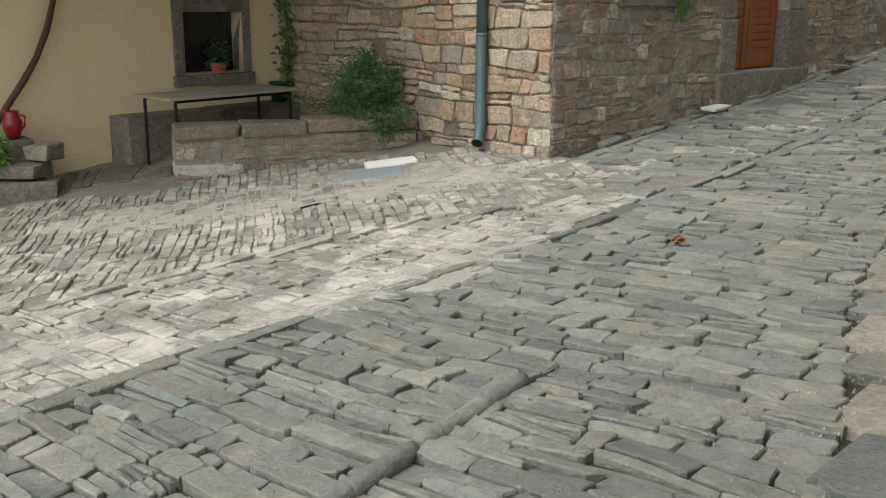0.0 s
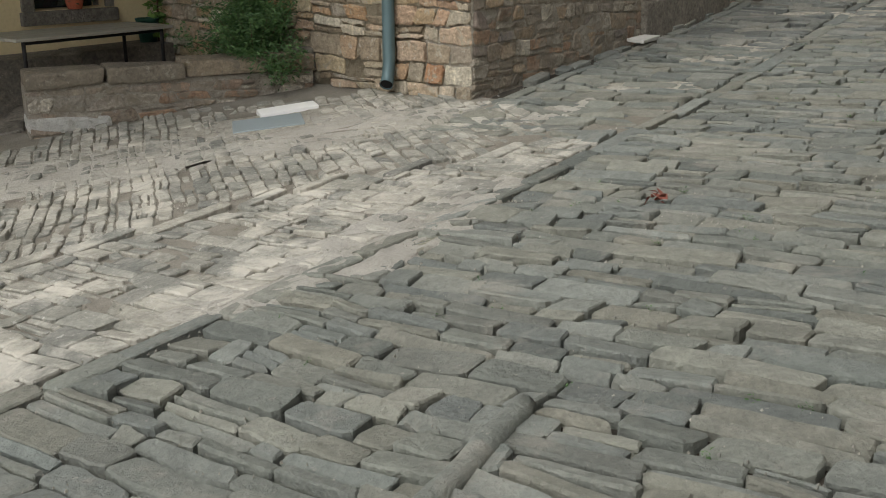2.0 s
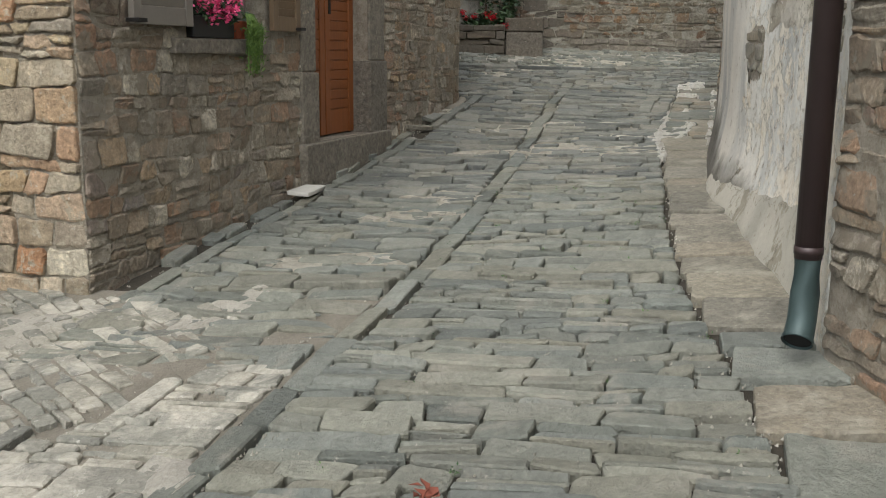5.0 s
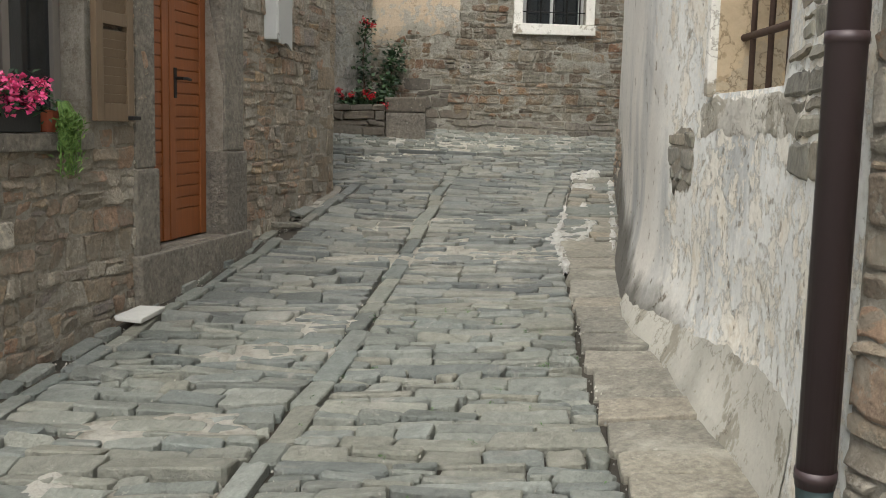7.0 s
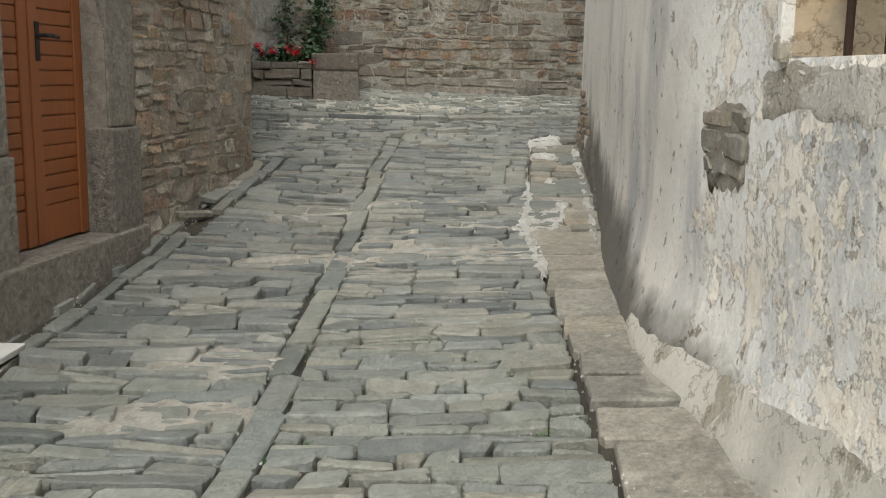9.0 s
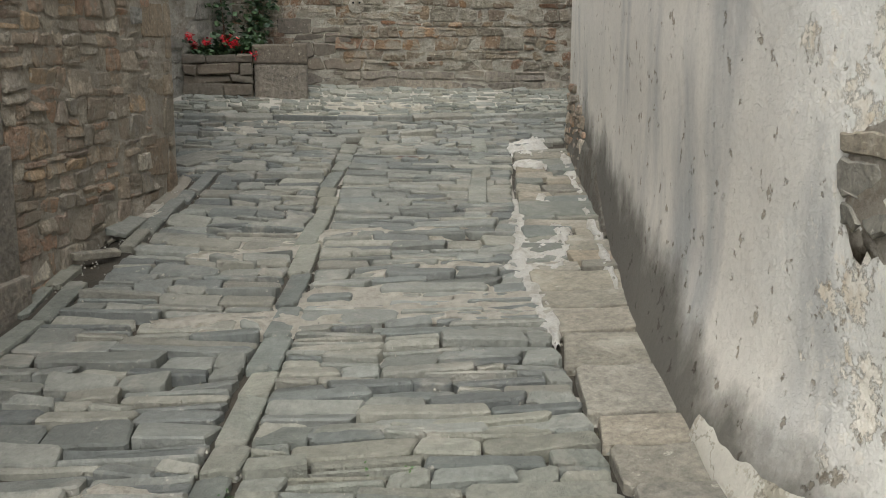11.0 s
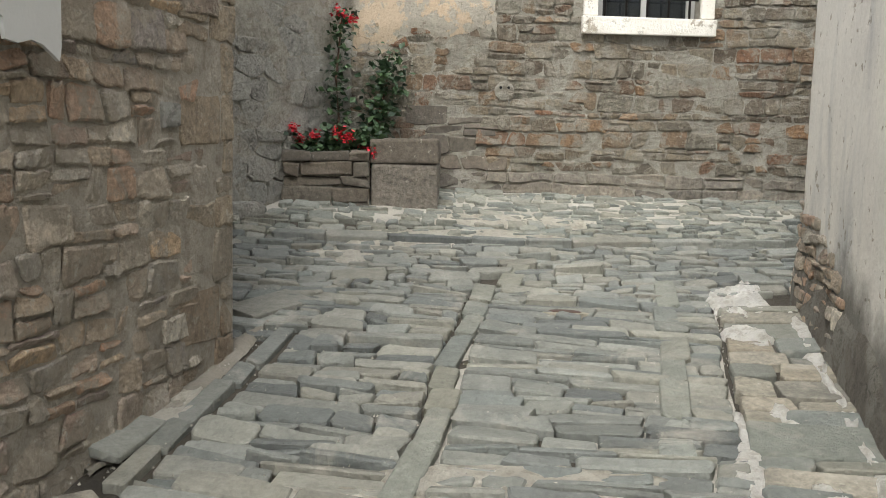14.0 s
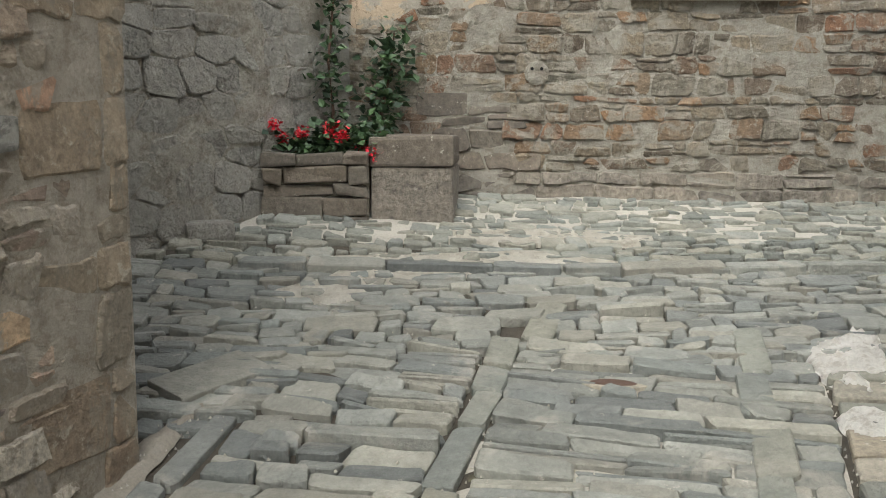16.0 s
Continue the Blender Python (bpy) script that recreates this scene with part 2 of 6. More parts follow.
WALL_FAR = stone_material("weathered_rubble_stone", [(128, 104, 80), (140, 128, 108), (108, 101, 89), (148, 118, 88), (128, 124, 110), (98, 86, 72), (152, 143, 124), (118, 108, 94), (136, 100, 74)], (158, 151, 135), 0.54, 0.9, 38, None, 1.0, 0.03, (184, 179, 164), 0.60, (0.50, (114, 108, 95), (152, 146, 132), (190, 185, 172)), lump=2.0)
WALL_GREY = stone_material("grey_rubble_stone", [(138, 138, 131), (160, 158, 149), (124, 122, 114), (170, 166, 155), (146, 140, 128)], (174, 172, 162), 0.50, 0.92, 30, None, 1.0, 0.04, (190, 188, 178), 0.58, (0.46, (126, 124, 116), (162, 159, 149), (196, 193, 184)), lump=2.0)
DARK_STONE = stone_material("dark_dressed_stone", [(112, 106, 96), (128, 121, 109), (103, 98, 90), (136, 128, 115)], (156, 149, 135), 0.54, 0.88, 34, None, 1.0, 0.02)
CAP_STONE = stone_material("brown_cap_stone", [(94, 87, 77), (108, 99, 87), (86, 80, 72), (102, 96, 86)], (128, 121, 107), 0.60, 0.9, 36)
MORTAR_BROWN = mortar_material("grey_brown_wall_mortar", (128, 120, 106), (176, 167, 151), (212, 204, 190), 9.0)
MORTAR_OCHRE = mortar_material("sandy_wall_mortar", (120, 108, 88), (150, 138, 116), (172, 162, 140))
MORTAR_GREY = mortar_material("grey_wall_mortar", (116, 112, 101), (166, 161, 148), (206, 202, 190), 9.0)
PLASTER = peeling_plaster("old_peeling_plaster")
FOOT_RENDER = plaster_material("smooth_cement_foot", [(144, 140, 128), (184, 180, 167), (168, 164, 151)], [(132, 126, 110), (172, 166, 150)], 0.55, (142, 139, 128), 9.0, 0.6)
DAMP = plaster_material("damp_dark_cement_render", [(92, 89, 80), (122, 119, 108), (150, 146, 135)], [(74, 69, 60), (104, 98, 87), (140, 134, 123)], 0.48, (86, 83, 76), 16.0, 1.3)
YELLOW = plaster_material("cream_yellow_plaster", [(202, 182, 140), (212, 194, 152), (206, 188, 147)], [(198, 182, 144), (206, 192, 158)], 0.72, (200, 182, 142), 5.0, 0.15, False)
ORANGE_PLASTER = plaster_material("peach_plaster_remains", [(172, 148, 120), (186, 168, 144), (168, 156, 139)], [(146, 140, 128), (180, 174, 160)], 0.46, (164, 146, 122))
BACK_PLASTER = plaster_material("plain_house_plaster", [(176, 168, 150), (188, 180, 162)], [(170, 160, 140), (180, 170, 150)], 0.7, (164, 156, 140))
WHITE_PAINT = plaster_material("flaking_limewash", [(196, 190, 176), (222, 218, 208), (232, 229, 220)], [(150, 141, 124), (184, 176, 160)], 0.60, (192, 186, 172), 12.0, 0.6)
BARE_RENDER = plaster_material("bare_rough_render", [(204, 197, 180), (220, 214, 200), (210, 203, 188)], [(172, 162, 142), (190, 182, 164), (214, 208, 196)], 0.50, (178, 172, 160), 16.0, 1.2)
TAN_PLASTER = plaster_material("tan_reveal_plaster", [(170, 148, 116), (188, 168, 138), (180, 160, 130)], [(160, 140, 110), (190, 178, 156)], 0.58, (150, 130, 104), 12.0, 0.6)
DOOR_WOOD = wood_material("orange_brown_varnished_wood", (112, 62, 29), (150, 87, 44))
SHUTTER_WOOD = wood_material("weathered_shutter_wood", (96, 80, 62), (122, 102, 78))
SHUTTER_GREY = plain_material("grey_painted_wood", (118, 112, 104), 0.6, 0, 0.12, 20)
TABLE_WOOD = wood_material("grey_weathered_plank", (138, 134, 122), (168, 164, 150), (0.06, 1, 1), 50)
IRON = plain_material("dark_iron", (44, 42, 41), 0.55, 0.6, 0.3, 30)
RUST = plain_material("rusty_iron", (84, 66, 56), 0.75, 0.4, 0.35, 40)
BROWN_PIPE = plain_material("dark_brown_painted_metal", (66, 54, 54), 0.42, 0.2, 0.10, 5, 0.1, 0.002)
GREEN_IRON = plain_material("green_grey_cast_iron", (62, 78, 78), 0.5, 0.3, 0.2, 16)
ZINC = plain_material("blue_grey_zinc", (88, 108, 110), 0.5, 0.25, 0.14, 7, 0.1, 0.002)
# Black that paints the shade inside rooms, the pipe mouths and the drilled holes.
SHADE_BLACK = plain_material("black_standing_for_shade", (12, 12, 12), 0.95, 0, 0.1)
WHITE_STONE = plain_material("white_marble_slab", (232, 231, 226), 0.6, 0, 0.06, 12)
LOOSE_STONE = plain_material("pale_weathered_stone", (196, 194, 186), 0.8, 0, 0.14, 16, 0.5, 0.008)
COVER_METAL = plain_material("pale_grey_steel_cover", (150, 160, 161), 0.5, 0.2, 0.08, 20)
TERRACOTTA = plain_material("terracotta", (160, 84, 58), 0.8, 0, 0.15, 20)
RED_CERAMIC = plain_material("dark_red_glazed_ceramic", (128, 30, 26), 0.35, 0, 0.15, 12)
GREEN_PLASTIC = plain_material("dark_green_plastic", (24, 62, 50), 0.45, 0, 0.1)
BLACK_PLASTIC = plain_material("black_plastic_trough", (22, 22, 22), 0.5, 0, 0.15)
METER_GREY = plain_material("pale_grey_painted_box", (172, 172, 168), 0.6, 0, 0.08, 10)
BARK = plain_material("vine_bark", (84, 62, 50), 0.95, 0, 0.35, 40, 0.9, 0.01)
SOIL = plain_material("dark_soil", (64, 54, 44), 1.0, 0, 0.3, 40, 1.0, 0.02)
DRY_LEAF = plain_material("dry_red_leaf", (120, 64, 48), 0.8, 0, 0.3, 40)
LEAF_DARK = leaf_material("dark_leaf", (28, 48, 30), (44, 68, 40), (66, 92, 54))
LEAF_BUSH = leaf_material("bush_leaf", (52, 82, 46), (74, 106, 56), (98, 128, 74))
LEAF_LIGHT = leaf_material("light_leaf", (70, 100, 42), (94, 124, 54), (116, 142, 70))
PETAL_RED = leaf_material("red_petal", (168, 16, 34), (204, 28, 48), (222, 52, 66))
PETAL_PINK = leaf_material("pink_petal", (214, 52, 112), (232, 84, 140), (240, 122, 164))
ROOF_TILE = plain_material("old_roof_tile", (150, 100, 78), 0.9, 0, 0.25, 6, 0.8, 0.02)
glass = Nodes("window_glass")
glass.bsdf.inputs["Transmission Weight"].default_value = 0.35
GLASS = glass.finish(rgb(46, 50, 52), 0.06)


# ---------------------------------------------------------------- building blocks
def mesh_object(name, verts, faces, material, parent=None, label="", smooth=False):
    me = bpy.data.meshes.new(name)
    me.from_pydata([tuple(v) for v in verts], [], faces)
    me.materials.append(material)
    if smooth:
        me.polygons.foreach_set("use_smooth", [True] * len(me.polygons))
    me.update()
    ob = new(name, me)
    if parent is not None:
        ob.parent = parent
        ob.matrix_parent_inverse = parent.matrix_basis.inverted()
    return tagged(ob, label)


def part(name, bm, material, parent, label="", smooth=False):
    bmesh.ops.recalc_face_normals(bm, faces=bm.faces)
    me = bpy.data.meshes.new(name)
    bm.to_mesh(me)
    bm.free()
    me.materials.append(material)
    if smooth:
        me.polygons.foreach_set("use_smooth", [True] * len(me.polygons))
    ob = new(name, me)
    if parent is not None:
        ob.parent = parent
        ob.matrix_parent_inverse = parent.matrix_basis.inverted()
    return tagged(ob, label)


def thing(name, x, y, z, label, category, group="", kind=""):
    ob = new(name)
    ob.empty_display_size = 0.1
    ob.matrix_basis = pose(x, y, z)
    return tagged(ob, label, category, group, kind)


def box(m, sx, sy, sz, bevel=0.006, bm=None, wobble=0.0):
    """A bevelled box of that size, centred on the pose m."""
    bm = bm or bmesh.new()
    made = bmesh.ops.create_cube(bm, size=1.0, matrix=m @ Matrix.Diagonal((sx, sy, sz, 1)))["verts"]
    if wobble:
        for v in made:
            v.co += Vector((random.uniform(-1, 1), random.uniform(-1, 1), random.uniform(-1, 1))) * wobble
    if bevel:
        edges = list({e for v in made for e in v.link_edges})
        bmesh.ops.bevel(bm, geom=edges, offset=bevel, segments=2, profile=0.6, affect='EDGES')
    return bm


def tube(points, radius, sides=10, bm=None, ends=True):
    """A round bar along points; radius: a number, or one for each point."""
    bm = bm or bmesh.new()
    pts = [Vector(p) for p in points]
    rad = radius if isinstance(radius, (list, tuple)) else [radius] * len(pts)
    rings = []
    for i, p in enumerate(pts):
        d = (pts[min(i + 1, len(pts) - 1)] - pts[max(i - 1, 0)]).normalized()
        a = d.cross(Vector((0, 0, 1)))
        a = a.normalized() if a.length > 0.05 else Vector((1, 0, 0))
        b = d.cross(a).normalized()
        rings.append([bm.verts.new(p + (a * math.cos(k * math.tau / sides) + b * math.sin(k * math.tau / sides)) * rad[i]) for k in range(sides)])
    for r, s in zip(rings, rings[1:]):
        for k in range(sides):
            bm.faces.new((r[k], r[(k + 1) % sides], s[(k + 1) % sides], s[k]))
    if ends:
        bm.faces.new(rings[0])
        bm.faces.new(rings[-1][::-1])
    return bm


def lathe(m, profile, sides=18, bm=None):
    """A turned shape: radius and height pairs round the z axis of m."""
    bm = bm or bmesh.new()
    rings = [[bm.verts.new(m @ Vector((r * math.cos(k * math.tau / sides), r * math.sin(k * math.tau / sides), z))) for k in range(sides)] for r, z in profile]
    for r, s in zip(rings, rings[1:]):
        for k in range(sides):
            bm.faces.new((r[k], r[(k + 1) % sides], s[(k + 1) % sides], s[k]))
    bm.faces.new(rings[0][::-1])
    bm.faces.new(rings[-1])
    return bm


def leaves(centres, count, spread, size, seed, droop=0.0, slim=0.5):
    """Many small leaves scattered round the centres."""
    rnd = random.Random(seed)
    verts, faces = [], []
    for _ in range(count):
        c, s = rnd.choice(centres), rnd.uniform(0.6, 1.3) * size
        p = Vector(c) + Vector((rnd.gauss(0, spread), rnd.gauss(0, spread), rnd.gauss(0, spread)))
        turn = Euler((rnd.uniform(-0.9, 0.9) + droop, rnd.uniform(-0.9, 0.9), rnd.uniform(0, 6.28))).to_matrix()
        k = len(verts)
        for q in ((0, 0, 0), (s * slim * 0.5, s * 0.45, s * 0.08), (0, s, -s * 0.1), (-s * slim * 0.5, s * 0.45, s * 0.08)):
            verts.append(p + turn @ Vector(q))
        faces += [(k, k + 1, k + 2), (k, k + 2, k + 3)]
    return verts, faces


# ---------------------------------------------------------------- ground
def soft_noise(x, y, s, k=0.0):
    return noise.noise(Vector((x * s, y * s, k)))


SLOPE = (0.3204, 0.5082, 0.1271, 0.0302, -0.1144, 0.2354, 0.0169, -0.0190, -0.0404, 0.0796)


def ground_z(x, y):
    x = max(-6.0, x)
    y = min(max(y, 3.0), 15.5)
    x = min(x, y - 1.4)
    y = min(y, x + 13.2)
    a, b = (x - 4) / 5, (y - 8) / 5
    terms = (1, a, b, a * a, a * b, b * b, a ** 3, a * a * b, a * b * b, b ** 3)
    return sum(c * t for c, t in zip(SLOPE, terms))


def lines(core_low, core_high, step, far):
    out = [core_low - far, core_low - far / 3, core_low - far / 9, core_low - far / 30, core_low - 3]
    n = round((core_high - core_low) / step)
    out += [core_low + i * step for i in range(n + 1)]
    return out + [core_high + 3, core_high + far / 30, core_high + far / 9, core_high + far / 3, core_high + far]


xs, ys = lines(-6.0, 13.0, 0.1, 400), lines(-2.0, 16.0, 0.1, 400)
gv, gf = [], []
for y in ys:
    for x in xs:
        gv.append((x, y, ground_z(x, y) - 0.038 + 0.018 * max(-0.5, soft_noise(x, y, 1.3)) + 0.009 * soft_noise(x, y, 7.0, 3)))
for j in range(len(ys) - 1):
    for i in range(len(xs) - 1):
        k = j * len(xs) + i
        gf.append((k, k + 1, k + len(xs) + 1, k + len(xs)))
ground = tagged(mesh_object("ground", gv, gf, EARTH, None, "sloping ground of sandy earth between the paving stones", True), category="ground", kind="structure")

# The street runs along A; B points across it, to the plastered wall.
A, B = Vector((0.70, 0.714)), Vector((0.714, -0.70))


def street(u, b):
    """World x, y of u metres up the street and b metres across."""
    return A.x * u + B.x * b, A.y * u + B.y * b


def lerp_table(table):
    def value(t):
        for (a, va), (c, vc) in zip(table, table[1:]):
            if t <= c:
                return va + (vc - va) * min(1, max(0, (t - a) / (c - a)))
        return table[-1][1]
    return value


gutter_b = lerp_table([(-3, -3.75), (1.5, -3.71), (4.4, -3.52), (7.4, -3.42), (10.3, -3.57), (13.7, -3.74), (14.45, -3.55), (15, -3.5)])
slab_b = lerp_table([(-3, 0.4), (1.5, -0.5), (2.86, -1.07), (4.12, -1.56), (4.8, -1.72), (6.55, -2.08), (8.0, -2.25), (10.25, -2.42), (11.1, -2.52), (11.7, -2.48), (12.9, -2.50), (14.5, -2.45)])
kerb_b = lerp_table([(5.0, -5.0), (6.5, -4.85), (9.0, -4.74), (10.3, -4.68), (11.6, -4.61), (13.0, -4.58), (14.3, -4.5)])
house_b = lerp_table([(6.5, -5.06), (12.55, -4.72), (12.6, -5.2)])
square_b = lerp_table([(-3.0, -6.4), (2.1, -5.29), (4.5, -4.60), (5.1, -4.0), (9, -3.95)])
wall_b = lerp_table([(-3, 0.9), (2.5, -0.3), (4.0, -0.95), (5.18, -1.42), (5.95, -1.52), (7.9, -1.82), (10.3, -2.02), (12.4, -2.01), (14.05, -2.02), (15, -2.02)])


def warp(u, b):
    return u + 0.05 * soft_noise(u, b, 0.7, 7) + 0.016 * soft_noise(u, b, 3.1, 9), b + 0.03 * soft_noise(u, b, 1.3, 11)


def outline(u0, u1, b0, b1, rnd, gap, rough):
    """A twelve cornered outline of one stone within that cell."""
    g = [gap * rnd.uniform(0.35, 1.3) for _ in range(4)]
    u0, u1, b0, b1 = u0 + 1.35 * g[0], u1 - 1.35 * g[1], b0 + 0.8 * g[2], b1 - 0.8 * g[3]
    du, db = u1 - u0, b1 - b0
    cu, cb = min(0.22 * du, 0.014), min(0.15 * db, 0.016)
    m1, m2 = rnd.uniform(0.25, 0.42), rnd.uniform(0.58, 0.75)
    pts = [(u0, b0 + cb), (u0, b0 + db * m1), (u0, b0 + db * m2), (u0, b1 - cb), (u0 + cu, b1), (u1 - cu, b1), (u1, b1 - cb), (u1, b0 + db * m2), (u1, b0 + db * m1), (u1, b0 + cb), (u1 - cu, b0), (u0 + cu, b0)]
    skew = rnd.uniform(-0.5, 0.5) * rough * du
    return [(p + rnd.uniform(-1, 1) * rough * du + skew * (q - b0) / db, q + rnd.uniform(-1, 1) * min(rough * db, 0.012)) for p, q in pts]


def between(low, high, b0, b1, lean0, lean1, rnd, gap):
    """The outline of one stone between two wavy course lines, its ends leaning."""
    g0, g1, e0, e1 = (gap * rnd.uniform(0.4, 1.2) for _ in range(4))
    worn = rnd.uniform(0.06, 0.2)
    def at(f, g):
        b = b0 + e0 + (b1 - b0 - e0 - e1) * f + (lean0 * (1 - f) + lean1 * f) * (g - 0.5)
        lo, hi = low(b) + g0, high(b) - g1
        if hi - lo < 0.022:
            mid = (lo + hi) / 2
            lo, hi = mid - 0.011, mid + 0.011
        chip = min(0.006, 0.10 * (hi - lo))
        return lo + (hi - lo) * g + rnd.uniform(-chip, chip), b + rnd.uniform(-0.005, 0.005)
    ends = min(0.12, 0.016 / max(0.05, b1 - b0))
    run = (ends, 0.27, 0.5, 0.73, 1 - ends)
    pts = [at(f, 0.0) for f in run] + [at(1.0, worn), at(1.0, 1 - worn)] + [at(f, 1.0) for f in run[::-1]] + [at(0.0, 1 - worn), at(0.0, worn)]
    if rnd.random() < 0.10:
        k = rnd.choice((0, 4, 7, 11))
        cu, cb = sum(p for p, _ in pts) / 14, sum(q for _, q in pts) / 14
        pts[k] = (pts[k][0] + (cu - pts[k][0]) * 0.3, pts[k][1] + (cb - pts[k][1]) * 0.16)
    return pts


def raised(outline_points, place, low, high, rnd, tilt=0.01, bevel=0.14):
    """One stone: its outline carried up from low to high by place(u, b, h), with a rounded edge."""
    n = len(outline_points)
    cu, cb = sum(p for p, _ in outline_points) / n, sum(q for _, q in outline_points) / n
    ta, tb, h = rnd.uniform(-tilt, tilt), rnd.uniform(-tilt, tilt), high
    size = max(0.04, min(max(p for p, _ in outline_points) - min(p for p, _ in outline_points), max(q for _, q in outline_points) - min(q for _, q in outline_points)))
    inset = min(0.3 * size, bevel * 0.06 * rnd.uniform(0.5, 1.2))
    half_u, half_q = max(abs(p - cu) for p, _ in outline_points), max(abs(q - cb) for _, q in outline_points)
    verts = [place(p, q, low) for p, q in outline_points]
    lift = lambda p, q: h + ta * (p - cu) / half_u + tb * (q - cb) / half_q
    drop = rnd.uniform(0.004, 0.010)
    verts += [place(p, q, lift(p, q) - drop) for p, q in outline_points]
    verts += [place(p + (cu - p) * inset / half_u, q + (cb - q) * inset / half_q, lift(p, q)) for p, q in outline_points]
    faces = [(i, (i + 1) % n, n + (i + 1) % n, n + i) for i in range(n)]
    faces += [(n + i, n + (i + 1) % n, 2 * n + (i + 1) % n, 2 * n + i) for i in range(n)]
    faces.append(tuple(range(2 * n, 3 * n)))
    return verts, faces


class Pieces:
    """Gathers stones: chosen ones become objects of their own, the others one joined mesh."""

    def __init__(self, name, material, owner, chosen, most=300):
        self.name, self.material, self.owner, self.chosen, self.most = name, material, owner, chosen, most
        self.single, self.verts, self.faces = 0, [], []

    def add(self, verts, faces):
        c = sum((Vector(v) for v in verts), Vector()) / len(verts)
        if self.single < self.most and self.chosen(c):
            self.single += 1
            ob = mesh_object(self.name, [Vector(v) - c for v in verts], faces, self.material)
            ob.parent = self.owner
            ob.matrix_parent_inverse = self.owner.matrix_basis.inverted()
            ob.location = c
        else:
            k = len(self.verts)
            self.verts += verts
            self.faces += [tuple(i + k for i in f) for f in faces]

    def close(self, rest):
        if self.verts:
            ob = mesh_object(rest, self.verts, self.faces, self.material, self.owner)
            tagged(ob, kind="stuff")


def on_ground(u, b, h):
    x, y = street(*warp(u, b))
    return x, y, ground_z(x, y) + h


MORTAR_SPOTS = [(5.25, 9.68, 0.45, 0.14, -42), (5.6, 9.95, 0.25, 0.09, -40), (5.83, 10.6, 0.36, 0.10, -40), (5.23, 10.84, 0.24, 0.09, -40), (4.99, 10.87, 0.15, 0.09, -40), (5.0, 11.9, 0.22, 0.1, 45),
                (3.4, 8.9, 0.22, 0.12, -45), (3.0, 8.55, 0.28, 0.12, -40), (2.2, 7.9, 0.3, 0.11, -35), (8.2, 13.75, 0.5, 0.12, -30), (7.5, 13.6, 0.6, 0.13, -25), (6.9, 13.6, 0.4, 0.12, 10), (5.45, 9.25, 0.4, 0.12, -42), (4.6, 9.9, 0.3, 0.1, -42)]


def mortared(x, y):
    """1 within a spot where the stones stand apart in pale mortar, else 0."""
    for cx, cy, sx, sy, turn in MORTAR_SPOTS:
        c, s = math.cos(radians(turn)), math.sin(radians(turn))
        dx, dy = x - cx, y - cy
        if ((dx * c + dy * s) / sx) ** 2 + ((dy * c - dx * s) / sy) ** 2 < 1.4:
            return 1
    return 0


def lay_courses(pieces, u_from, u_to, b_from, b_to, depth, length, seed, gap=0.008, rough=0.05, uneven=0.010, missing=0.03, tilt=0.008, place=on_ground, keep=None):
    """Courses of paving stones across the street, between two border lines."""
    rnd = random.Random(seed)
    sway = 0.13 * (depth[0] + depth[1])
    def border(u, k):
        return lambda b: u + sway * soft_noise(b, k * 3.1, 0.9, seed) + 0.16 * sway * soft_noise(b, k * 5.3, 4.5, seed + 1) + 0.004 * soft_noise(b, k, 14.0, seed)
    u, k = u_from, 0
    low = border(u, k)
    while u < u_to:
        du = rnd.uniform(*depth)
        k += 1
        high = border(u + du, k)
        b, end = b_from(u), b_to(u)
        lean = 0.0
        while b < end - 0.03:
            db = rnd.uniform(*length) * (0.7 + 0.6 * rnd.random())
            if end - b - db < 0.09:
                db = end - b
            next_lean = rnd.uniform(-rough, rough) * 0.16
            here = (low(b + db / 2) + high(b + db / 2)) / 2
            thick = high(b + db / 2) - low(b + db / 2)
            bands = ((low, high),)
            if thick > 0.085 and rnd.random() < 0.30:
                parts = 3 if thick > 0.115 and rnd.random() < 0.5 else 2
                steps = [(lambda f: lambda q: low_now(q) + (high_now(q) - low_now(q)) * f)(i / parts + (rnd.uniform(-0.07, 0.07) if 0 < i < parts else 0)) for i in range(parts + 1)]
                low_now, high_now = low, high
                bands = tuple(zip(steps, steps[1:]))
            for lo, hi in bands:
                spot_x, spot_y = place(here, b + db / 2, 0)[:2]
                apart = mortared(spot_x, spot_y)
                if rnd.random() > missing + 0.06 * apart and (keep is None or keep(spot_x, spot_y)):
                    pieces.add(*raised(between(lo, hi, b, b + db, lean, next_lean, rnd, gap + 0.008 * apart), place, -0.05, rnd.gauss(0, uneven), rnd, tilt))
            lean = next_lean
            b += db
        low = high
        u += du


